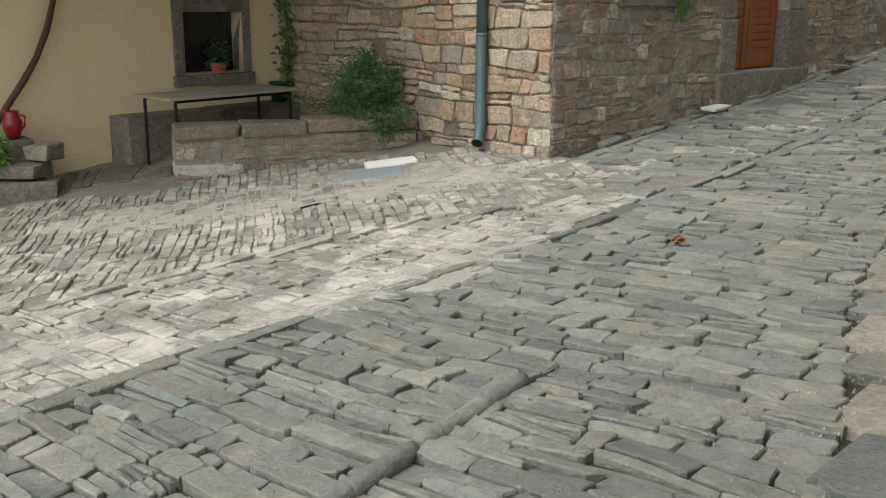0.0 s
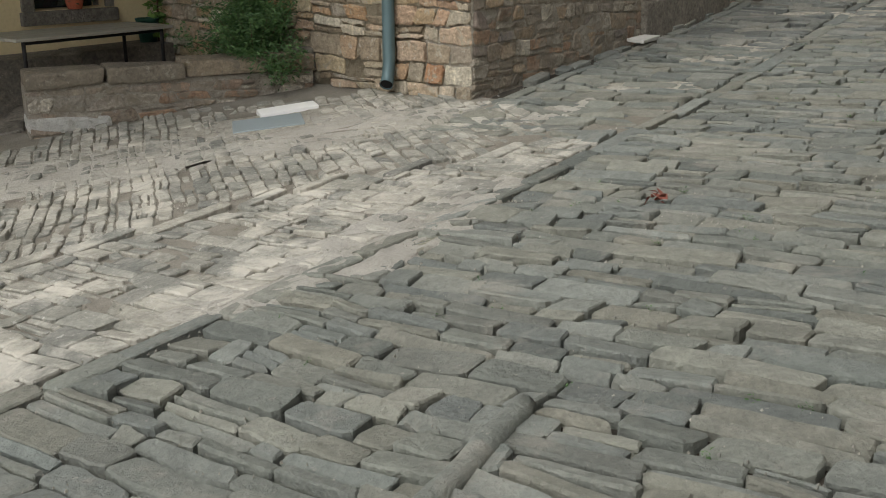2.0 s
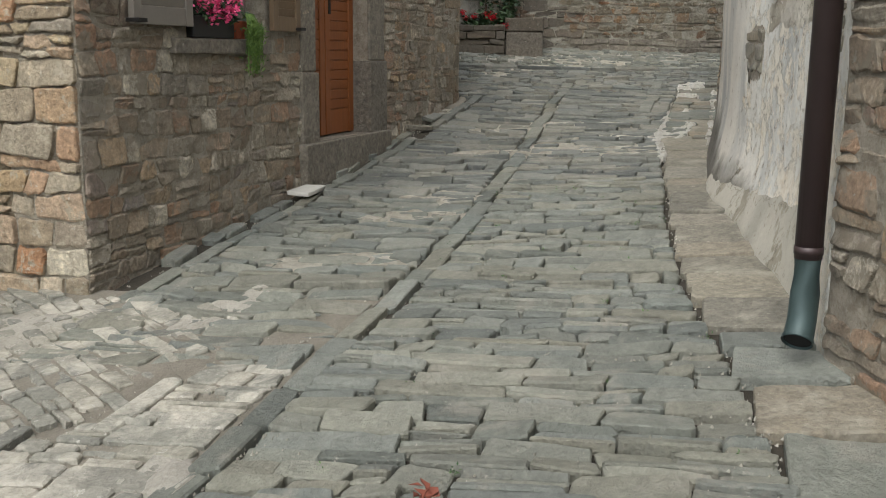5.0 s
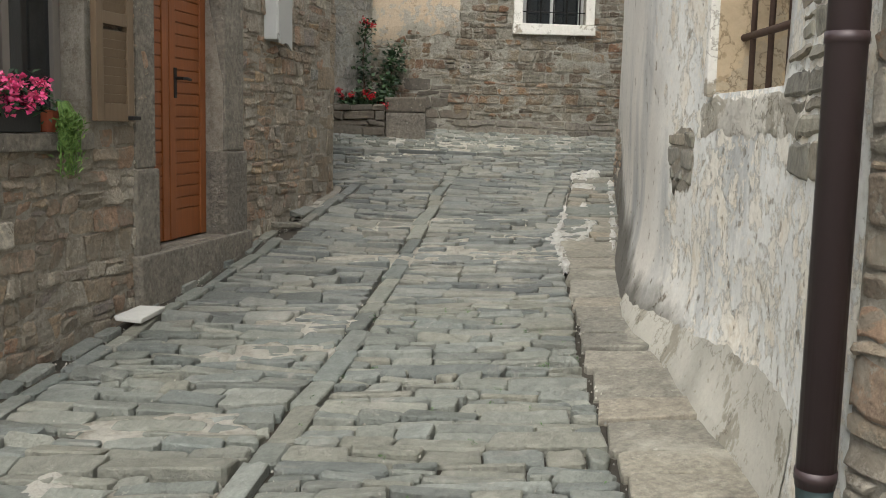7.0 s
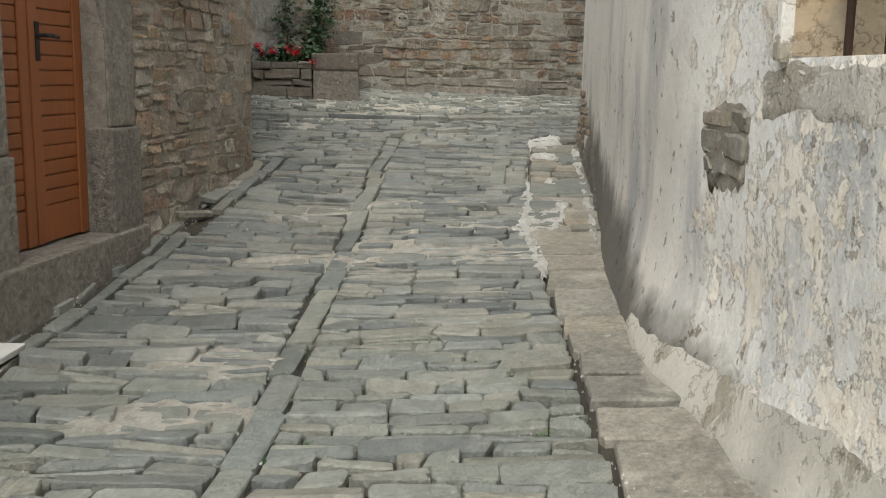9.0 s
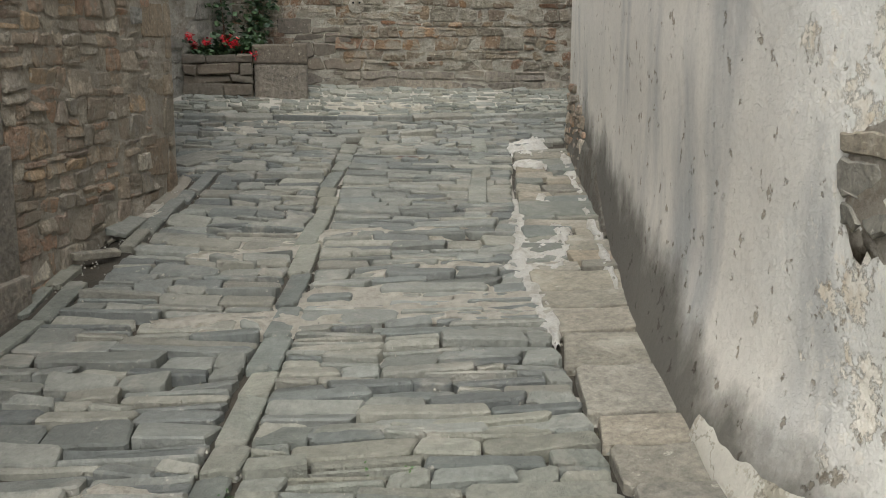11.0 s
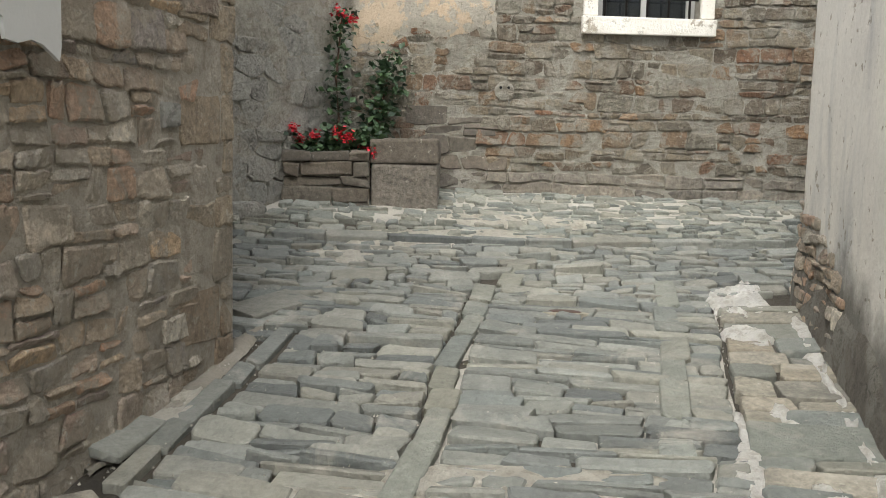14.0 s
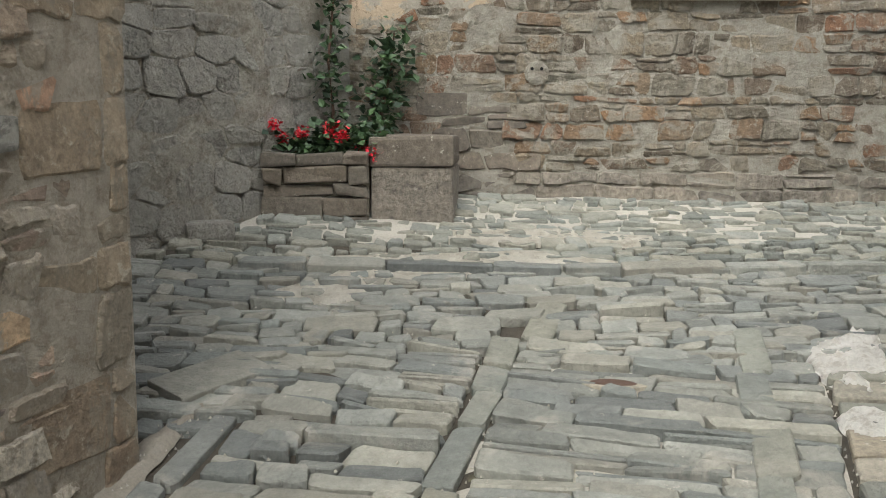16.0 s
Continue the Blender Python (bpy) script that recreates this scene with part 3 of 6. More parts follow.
# ---------------------------------------------------------------- walls
class Wall:
    """A straight wall from p to q with a thickness and rectangular openings; side 1 faces right of the way from p to q."""

    def __init__(self, name, p, q, low, high, thick, side, material, label, holes=(), rough=0.0):
        self.p, self.d = Vector((*p, 0)), Vector((q[0] - p[0], q[1] - p[1], 0))
        self.length = self.d.length
        self.d.normalize()
        self.n = Vector((self.d.y, -self.d.x, 0)) * side
        self.holes = holes
        self.ob = thing(name, p[0], p[1], low, label, "wall", "", "structure")
        def marks(a, b, cuts, step):
            out, cuts = [], sorted({a, b, *cuts})
            for lo, hi in zip(cuts, cuts[1:]):
                k = max(1, round((hi - lo) / step))
                out += [lo + (hi - lo) * i / k for i in range(k)]
            return out + [b]
        ss = marks(0.0, self.length, [v for h in holes for v in h[:2]], 0.12 if rough else 3.0)
        zs = marks(low, high, [v for h in holes for v in h[2:4]], 0.12 if rough else 3.0)
        verts, faces, nz = [], [], len(zs)
        for depth in (0, 1):
            for s in ss:
                for z in zs:
                    edge = min(s, self.length - s, *(max(h[0] - s, s - h[1], h[2] - z, z - h[3]) for h in holes)) if holes else min(s, self.length - s)
                    w = rough * soft_noise(s + p[0], z + p[1], 2.2) if depth == 0 and edge > 0.05 else 0
                    verts.append(self.at(s, z, -thick if depth else w))
        one = len(ss) * nz
        def solid(i, j):
            if not (0 <= i < len(ss) - 1 and 0 <= j < nz - 1):
                return False
            s, z = (ss[i] + ss[i + 1]) / 2, (zs[j] + zs[j + 1]) / 2
            return not any(h[0] < s < h[1] and h[2] < z < h[3] for h in holes)
        for i in range(len(ss) - 1):
            for j in range(nz - 1):
                if not solid(i, j):
                    continue
                a, b, c, e = i * nz + j, (i + 1) * nz + j, (i + 1) * nz + j + 1, i * nz + j + 1
                faces += [(a, b, c, e), (one + a, one + e, one + c, one + b)]
                for (di, dj), (v, w) in (((-1, 0), (a, e)), ((1, 0), (b, c)), ((0, -1), (a, b)), ((0, 1), (e, c))):
                    if not solid(i + di, j + dj):
                        faces.append((v, w, one + w, one + v))
        bm = bmesh.new()
        made = [bm.verts.new(v) for v in verts]
        for f in faces:
            bm.faces.new([made[i] for i in f])
        part("wall_core", bm, material, self.ob)

    def at(self, s, z, h=0.0):
        return tuple(self.p + self.d * s + self.n * h + Vector((0, 0, z)))

    def pin(self, s, z, h=0.0):
        """x along the wall, y into it, z up."""
        m = Matrix((self.d, -self.n, Vector((0, 0, 1)))).transposed().to_4x4()
        m.translation = Vector(self.at(s, z, h))
        return m

    def clear(self, s0, s1, z0, z1):
        return not any(s0 < h[1] and s1 > h[0] and z0 < h[3] and z1 > h[2] for h in self.holes)


def rubble_cells(s0, s1, z0, z1, course, length, rnd, gap, weight=1.7):
    """Outlines of rough stones that fit one another: (z, s) corners of each."""
    seeds, rows, z = [], [], z0
    while z < z1:
        dz, row, s = rnd.uniform(*course), [], s0 - rnd.uniform(0, length[1])
        while s < s1 + length[1]:
            ds = rnd.uniform(*length) * (0.7 + 0.6 * dz / course[1])
            if dz > 0.7 * course[1] and rnd.random() < 0.28:
                row += [(s + ds / 2, z + dz * 0.26), (s + ds / 2 + rnd.uniform(-0.02, 0.02), z + dz * 0.76)]
            else:
                row.append((s + ds / 2 + rnd.uniform(-0.2, 0.2) * ds, z + dz * (0.5 + rnd.uniform(-0.24, 0.24))))
            s += ds
        rows.append(row)
        z += dz
    ww, reach = weight * weight, 2.2 * length[1]
    out = []
    for r, row in enumerate(rows):
        near = [q for k in range(max(0, r - 2), min(len(rows), r + 3)) for q in rows[k]]
        for s, z in row:
            if not s0 - 0.1 < s < s1 + 0.1:
                continue
            poly = [(s0, z0), (s1, z0), (s1, z1), (s0, z1)]
            own = gap * rnd.uniform(0.4, 1.5)
            for a, b in sorted((q for q in near if 0 < abs(q[0] - s) + abs(q[1] - z) and abs(q[0] - s) < reach), key=lambda q: (q[0] - s) ** 2 + ww * (q[1] - z) ** 2)[:14]:
                ns, nz = a - s, ww * (b - z)
                long = math.hypot(ns, nz)
                ns, nz = ns / long, nz / long
                limit = ns * (a + s) / 2 + nz * (b + z) / 2 - own
                cut = []
                for (p, q), (p2, q2) in zip(poly, poly[1:] + poly[:1]):
                    d1, d2 = ns * p + nz * q - limit, ns * p2 + nz * q2 - limit
                    if d1 <= 0:
                        cut.append((p, q))
                    if (d1 < 0) != (d2 < 0) and d1 != d2:
                        t = d1 / (d1 - d2)
                        cut.append((p + (p2 - p) * t, q + (q2 - q) * t))
                poly = cut
                if len(poly) < 3:
                    break
            if len(poly) < 3:
                continue
            wide, high = max(p for p, _ in poly) - min(p for p, _ in poly), max(q for _, q in poly) - min(q for _, q in poly)
            if wide < 0.035 or high < 0.025:
                continue
            soft = []
            for (p, q), (p2, q2) in zip(poly, poly[1:] + poly[:1]):
                if math.hypot(p2 - p, q2 - q) < 0.012:
                    soft.append((q, p))
                    continue
                c = rnd.uniform(0.12, 0.24)
                soft += [(q + (q2 - q) * f + rnd.uniform(-0.004, 0.004), p + (p2 - p) * f + rnd.uniform(-0.004, 0.004)) for f in (c, 1 - c)]
            out.append(soft[::-1])
    return out


def coursed_cells(s0, s1, z0, z1, course, length, rnd, gap, seed):
    """Outlines of roughly squared stones in uneven courses: (z, s) corners of each."""
    out, sway = [], 0.20 * (course[0] + course[1])
    def border(z, k):
        return lambda s: min(z1, max(z0, z + sway * soft_noise(s, k * 3.7, 0.9, seed) + 0.3 * sway * soft_noise(s, k * 1.9, 3.4, seed + 2)))
    z, k = z0, 0
    low = border(z, 0)
    while z < z1:
        dz = rnd.uniform(*course)
        k += 1
        high = border(z + dz, k)
        s, lean = s0, 0.0
        while s < s1 - 0.02:
            ds = rnd.uniform(*length) * (0.65 + 0.7 * dz / course[1])
            if s1 - s - ds < 0.08:
                ds = s1 - s
            next_lean = rnd.uniform(-0.045, 0.045) if s1 - s - ds > 0.01 else 0.0
            thick = high(s + ds / 2) - low(s + ds / 2)
            cuts = [0.0, 1.0]
            if thick > 0.09 and rnd.random() < 0.33:
                cuts.insert(1, rnd.uniform(0.32, 0.68))
            for f, g in zip(cuts, cuts[1:]):
                below, above = (lambda q, f=f: low(q) + (high(q) - low(q)) * f), (lambda q, g=g: low(q) + (high(q) - low(q)) * g)
                if above(s + ds / 2) - below(s + ds / 2) > 0.03:
                    cell = between(below, above, s, s + ds, lean, next_lean, rnd, gap)
                    out.append([(p + rnd.uniform(-0.006, 0.006), q + rnd.uniform(-0.005, 0.005)) for p, q in cell])
            lean = next_lean
            s += ds
        low = high
        z += dz
    return out


def masonry(wall, material, s0, s1, z_low, z_top, course, length, seed, chosen, gap=0.012, proud=(0.004, 0.02), missing=0.04, rest="rubble", most=300, keep=None, random_bond=False):
    """Rubble stones on the face of a wall, in rough courses or in random bond."""
    rnd = random.Random(seed)
    pieces = Pieces("stone", material, wall.ob, chosen, most)
    place = lambda z, s, h: wall.at(s, z, h)
    cells = rubble_cells(s0, s1, z_low, z_top, course, length, rnd, gap) if random_bond else coursed_cells(s0, s1, z_low, z_top, course, length, rnd, gap, seed)
    for cell in cells:
        zs, ss = [p for p, _ in cell], [q for _, q in cell]
        if rnd.random() > missing and wall.clear(min(ss), max(ss), min(zs), max(zs)) and (keep is None or keep(sum(ss) / len(ss), sum(zs) / len(zs))):
            pieces.add(*raised(cell, place, -0.03, rnd.uniform(*proud), rnd, 0.009, 0.2))
    pieces.close(rest)


# ---------------------------------------------------------------- large structure
wall_left = Wall("wall_1", (0.93, 8.2), (5.49, 12.335), -0.3, 4.6, 0.45, 1, MORTAR_BROWN, "brown rubble stone house wall with flush grey mortar",
                 holes=[(0.98, 1.92, 1.34, 2.5), (2.66, 3.67, 0.60, 2.72)], rough=0.008)
wall_front = Wall("wall_2", (0.627, 8.533), (-1.76, 11.16), -0.5, 4.6, 0.45, -1, MORTAR_OCHRE, "ochre rubble stone end wall of the corner house", rough=0.012)
wall_yellow = Wall("wall_3", (-1.76, 11.16), (-6.9, 6.51), -1.0, 5.0, 0.4, -1, YELLOW, "cream yellow plastered house wall", holes=[(0.49, 1.18, 0.52, 1.15)])
wall_far = Wall("wall_4", (7.65, 15.21), (13.6, 11.67), 0.9, 5.0, 0.45, 1, MORTAR_GREY, "weathered rubble stone wall with wide grey joints",
                holes=[(1.99, 2.83, 2.77, 3.75)], rough=0.016)
wall_grey = Wall("wall_5", (4.3, 13.55), (7.65, 15.21), 0.7, 5.0, 0.45, 1, MORTAR_GREY, "rough grey roughcast rubble wall", rough=0.03)
Wall("wall_6", (5.168, 12.65), (4.35, 13.45), 0.4, 4.6, 0.45, 1, MORTAR_BROWN, "plain stone side wall of the corner house")
# Its top and the stretch below y 1.2 are unseen, added to block skylight.
wall_near = Wall("wall_7", (2.97, 5.27), (0.4, -1.0), -0.4, 6.0, 0.45, 1, MORTAR_BROWN, "worn rubble stone wall beside the brown downpipe, lengthened unseen to block skylight", rough=0.02)


class CurvedWall:
    """A plastered wall on a bent line, bulging at its foot, with openings."""

    def __init__(self, name, points, low, high, thick, material, label, holes):
        self.holes = holes
        pts = [Vector((*p, 0)) for p in points]
        line = []
        for i in range(len(pts) - 1):
            a, b, c, e = pts[max(0, i - 1)], pts[i], pts[i + 1], pts[min(len(pts) - 1, i + 2)]
            for k in range(14):
                t = k / 14
                line.append(0.5 * ((2 * b) + (c - a) * t + (2 * a - 5 * b + 4 * c - e) * t * t + (3 * b - a - 3 * c + e) * t ** 3))
        line.append(pts[-1])
        self.line, self.reach = line, [0.0]
        for a, b in zip(line, line[1:]):
            self.reach.append(self.reach[-1] + (b - a).length)
        self.length = self.reach[-1]
        self.ob = thing(name, points[0][0], points[0][1], low, label, "wall", "", "structure")
        cuts_s, cuts_z = sorted({0.0, self.length, *(v for h in holes for v in h[:2])}), sorted({low, high, *(v for h in holes for v in h[2:4])})
        def fill(cuts, step):
            out = []
            for lo, hi in zip(cuts, cuts[1:]):
                k = max(1, round((hi - lo) / step))
                out += [lo + (hi - lo) * i / k for i in range(k)]
            return out + [cuts[-1]]
        ss, zs = fill(cuts_s, 0.08), fill(cuts_z, 0.10)
        nz = len(zs)
        verts = [self.at(s, z, 0.0) for s in ss for z in zs] + [self.at(s, z, -thick, False) for s in ss for z in zs]
        one, faces = len(ss) * nz, []
        def solid(i, j):
            if not (0 <= i < len(ss) - 1 and 0 <= j < nz - 1):
                return False
            s, z = (ss[i] + ss[i + 1]) / 2, (zs[j] + zs[j + 1]) / 2
            return not any(h[0] < s < h[1] and h[2] < z < h[3] for h in holes)
        for i in range(len(ss) - 1):
            for j in range(nz - 1):
                if solid(i, j):
                    a, b, c, e = i * nz + j, (i + 1) * nz + j, (i + 1) * nz + j + 1, i * nz + j + 1
                    faces += [(a, b, c, e), (one + a, one + e, one + c, one + b)]
                    for (di, dj), (v, w) in (((-1, 0), (a, e)), ((1, 0), (b, c)), ((0, -1), (a, b)), ((0, 1), (e, c))):
                        if not solid(i + di, j + dj):
                            faces.append((v, w, one + w, one + v))
        bm = bmesh.new()
        made = [bm.verts.new(v) for v in verts]
        for f in faces:
            bm.faces.new([made[i] for i in f])
        part("plaster", bm, material, self.ob, "", True)
        for p in self.ob.children[0].data.polygons:
            p.use_smooth = len({v // one for v in p.vertices}) == 1

    def spot(self, s):
        for i in range(len(self.reach) - 1):
            if s <= self.reach[i + 1] or i == len(self.reach) - 2:
                t = (s - self.reach[i]) / (self.reach[i + 1] - self.reach[i])
                p, d = self.line[i].lerp(self.line[i + 1], t), (self.line[i + 1] - self.line[i]).normalized()
                return p, d, Vector((-d.y, d.x, 0))

    def at(self, s, z, h=0.0, bulge=True):
        p, d, n = self.spot(s)
        if bulge:
            g = ground_z(p.x, p.y)
            foot = max(0.0, 1 - max(0.0, z - g) / 0.5) ** 2
            h += foot * (0.13 * min(1.0, max(0.0, s - 0.35)) if s < 3 else 0.13 - 0.1 * min(1, (s - 3) / 2)) + 0.022 * soft_noise(s, z, 1.4, 21) + 0.007 * soft_noise(s, z, 6.0, 23)
        return tuple(p + n * h + Vector((0, 0, z)))

    def near(self, x, y):
        """How far along the wall a place lies."""
        i = min(range(len(self.line)), key=lambda k: (self.line[k].x - x) ** 2 + (self.line[k].y - y) ** 2)
        return self.reach[i]

    def turn(self, s, z, h=0.0):
        p, d, n = self.spot(s)
        m = Matrix((d, -n, Vector((0, 0, 1)))).transposed().to_4x4()
        m.translation = Vector(self.at(s, z, h, False))
        return m

    def clear(self, s0, s1, z0, z1):
        return not any(s0 < h[1] and s1 > h[0] and z0 < h[3] and z1 > h[2] for h in self.holes)


WINDOW_R = (1.05, 2.05, 1.585, 2.75)
# Upper wall is unseen, raised to 6 m with roof_3 to darken the street.
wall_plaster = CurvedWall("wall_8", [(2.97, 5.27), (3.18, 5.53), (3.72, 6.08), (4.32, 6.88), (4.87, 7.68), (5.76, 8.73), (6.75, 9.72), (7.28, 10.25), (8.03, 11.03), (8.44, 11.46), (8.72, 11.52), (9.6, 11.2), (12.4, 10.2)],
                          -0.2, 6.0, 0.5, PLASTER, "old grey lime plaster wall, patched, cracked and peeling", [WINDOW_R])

def wall_foot(name, label, s0, s1, rise_at, material, lift):
    """A coat of render along the foot of the plastered wall, with an uneven upper edge."""
    verts, faces, n, s = [], [], 0, s0
    while s < s1:
        p = wall_plaster.spot(s)[0]
        g, rise = ground_z(p.x, p.y), max(0.03, rise_at(s))
        for k in range(7):
            verts.append(wall_plaster.at(s, g - 0.06 + (rise + 0.06) * k / 6, lift if k < 6 else -0.004))
        n += 1
        s += 0.025
    for i in range(n - 1):
        for k in range(6):
            a = i * 7 + k
            faces.append((a, a + 7, a + 8, a + 1))
    mesh_object(name, verts, faces, material, wall_plaster.ob, label, True)


wall_foot("foot_render", "smooth pale cement render swelling out at the foot", 0.55, 3.3,
          lambda s: 0.36 - 0.13 * max(0, s - 1.0) + 0.05 * soft_noise(s, 0, 1.6, 37) + 0.025 * soft_noise(s, 0, 5.0, 38) + 0.012 * soft_noise(s, 0, 15.0, 39), FOOT_RENDER, 0.005)


def damp_rise(s):
    return 0.02 + 0.10 * min(1, max(0, (s - 2.4) / 1.6)) + 0.10 * min(1, max(0, (s - 4.2) / 1.0)) + 0.20 * min(1, max(0, (s - 5.2) / 1.4)) + (0.02 + 0.06 * min(1, s / 5)) * soft_noise(s, 0, 1.7, 31) + 0.02 * soft_noise(s, 0, 4.3, 33) + 0.006 * soft_noise(s, 0, 13.0, 35)


wall_foot("damp_render", "dark damp cement render at the foot", 5.6, 9.2, lambda s: (damp_rise(s) - 0.16) * min(1.0, (s - 5.6) / 0.8), DAMP, 0.014)


def wall_patch(name, label, s0, s1, z0, z1, material, seed, lift=0.008, oval=0.0):
    """An area of other render on the plastered wall, with a ragged edge."""
    verts, faces, ns, nz = [], [], max(8, round((s1 - s0) / 0.04)), max(8, round((z1 - z0) / 0.04))
    for i in range(ns + 1):
        for k in range(nz + 1):
            a, b = i / ns, k / nz
            half = math.sqrt(1 - oval * (2 * b - 1) ** 2) * (1 + (0.10 + 0.15 * oval) * soft_noise(b * 5, seed + (a > 0.5), 1.0, seed))
            s = (s0 + s1) / 2 + (s1 - s0) * (a - 0.5) * half
            low = z0 + 0.05 * soft_noise(a * 7, seed, 1.0, seed + 1) + 0.02 * soft_noise(a * 25, seed, 1.0, seed + 2)
            high = z1 + 0.03 * soft_noise(a * 9, seed, 1.0, seed + 3)
            rim = i in (0, ns) or k in (0, nz)
            verts.append(wall_plaster.at(s, low + (high - low) * b, -0.006 if rim else lift + 0.005 * soft_noise(s * 9, b * 9, 1.0, seed)))
    for i in range(ns):
        for k in range(nz):
            a = i * (nz + 1) + k
            faces.append((a, a + nz + 1, a + nz + 2, a + 1))
    mesh_object(name, verts, faces, material, wall_plaster.ob, label, True)


wall_patch("bare_render", "rough bare render below the barred window", 0.75, 2.25, 1.40, 1.578, BARE_RENDER, 3, 0.003)


def closing(name, p, q, low, high, side):
    return Wall(name, p, q, low, high, 0.35, side, BACK_PLASTER, "plain plastered back wall closing the house")


closing("wall_9", (-1.76, 11.6), (1.2, 14.9), -0.3, 4.6, -1)
closing("wall_10", (1.2, 14.9), (4.2, 13.7), -0.3, 4.6, -1)
closing("wall_11", (3.5, 4.9), (7.5, 4.2), -0.3, 6.0, -1)
closing("wall_12", (7.5, 4.2), (12.6, 9.6), -0.3, 6.0, -1)
closing("wall_13", (-7.0, 6.3), (-9.6, 9.0), -1.2, 5.0, -1)


def roof(name, corners, label):
    top, under = [Vector(c) + Vector((0, 0, 0.14)) for c in corners], [Vector(c) for c in corners]
    n = len(corners)
    faces = [tuple(range(n)), tuple(range(2 * n - 1, n - 1, -1))] + [(i, n + i, n + (i + 1) % n, (i + 1) % n) for i in range(n)]
    tagged(mesh_object(name, top + under, faces, ROOF_TILE, None, label), category="roof", kind="structure")


roof("roof_1", [(0.75, 8.0, 4.56), (5.65, 12.3, 4.56), (4.3, 13.9, 5.9), (1.2, 15.2, 5.9), (-2.0, 11.5, 4.56)], "old clay tile roof of the corner house")
roof("roof_2", [(-1.5, 11.1, 4.98), (-7.0, 6.2, 4.98), (-9.8, 9.2, 5.9), (-2.4, 14.0, 5.9)], "old clay tile roof of the yellow house")
roof("roof_3", [(2.8, 5.2, 5.96), (4.8, 7.8, 5.96), (8.5, 11.6, 5.96), (12.5, 10.0, 5.96), (7.7, 4.0, 6.5), (3.4, 4.6, 5.96)], "old clay tile roof of the plastered house")


# ---------------------------------------------------------------- paving strips, slabs and edgings
def strip(name, label, centre, u0, u1, width, piece, seed, material=PAVING, high=0.012):
    """A line of long stones laid end to end up the street."""
    owner = thing(name, *on_ground((u0 + u1) / 2, centre((u0 + u1) / 2), 0), label, "edging", "", "structure")
    rnd = random.Random(seed)
    pieces = Pieces("edging_stone", material, owner, lambda c: True)
    u = u0
    while u < u1:
        du = rnd.uniform(*piece)
        c = centre(u + du / 2) + rnd.uniform(-0.016, 0.016)
        w = width * rnd.uniform(0.85, 1.12)
        pieces.add(*raised(outline(u, u + du, c - w / 2, c + w / 2, rnd, 0.004, 0.035), on_ground, -0.06, high + rnd.uniform(-0.006, 0.006), rnd, 0.006))
        u += du


strip("gutter_edging", "line of long narrow grey stones up the middle of the street", gutter_b, 0.6, 14.4, 0.125, (0.2, 0.5), 5, PAVING, 0.003)
strip("kerb_edging", "line of grey edging stones along the house foot", kerb_b, 6.2, 10.75, 0.10, (0.22, 0.5), 6, PAVING, -0.006)
strip("kerb_edging", "line of dark slate edging stones along the house foot", kerb_b, 11.35, 13.9, 0.10, (0.2, 0.5), 16, SLATE, -0.003)
strip("short_edging", "short line of grey stones beside the pale slabs", lambda u: -2.72, 11.9, 13.95, 0.13, (0.28, 0.5), 7)
strip("square_edging", "line of worn stones across the little square", square_b, -1.0, 5.05, 0.10, (0.3, 0.55), 8, PALE_PAVING)

slabs = thing("slab_border", *on_ground(8, -2.0, 0), "border of broad worn sandstone slabs along the plastered wall", "paving", "", "structure")
rnd_slab = random.Random(12)
slab_pieces = Pieces("slab", SLAB, slabs, lambda c: True)
grey_pieces = Pieces("slab", PAVING, slabs, lambda c: True)
u = 0.6
while u < 13.9:
    du = rnd_slab.uniform(0.2, 0.42) if u < 10.2 else rnd_slab.uniform(0.10, 0.30)
    lo, hi = slab_b(u + du / 2) + 0.02, wall_b(u + du / 2) + 0.05
    cuts = [lo, hi]
    if u > 10.6 and rnd_slab.random() < 0.55:
        cuts.insert(1, lo + (hi - lo) * rnd_slab.uniform(0.3, 0.7))
    elif hi - lo > 0.5 and rnd_slab.random() < 0.5:
        cuts.insert(1, lo + (hi - lo) * rnd_slab.uniform(0.35, 0.65))
    for left, right in zip(cuts, cuts[1:]):
        to = slab_pieces if 6.2 < u < 10.6 or rnd_slab.random() < 0.4 else grey_pieces
        to.add(*raised(outline(u, u + du, left, right, rnd_slab, 0.011, 0.06), on_ground, -0.06, rnd_slab.uniform(-0.008, 0.012), rnd_slab, 0.010, 0.1))
    u += du


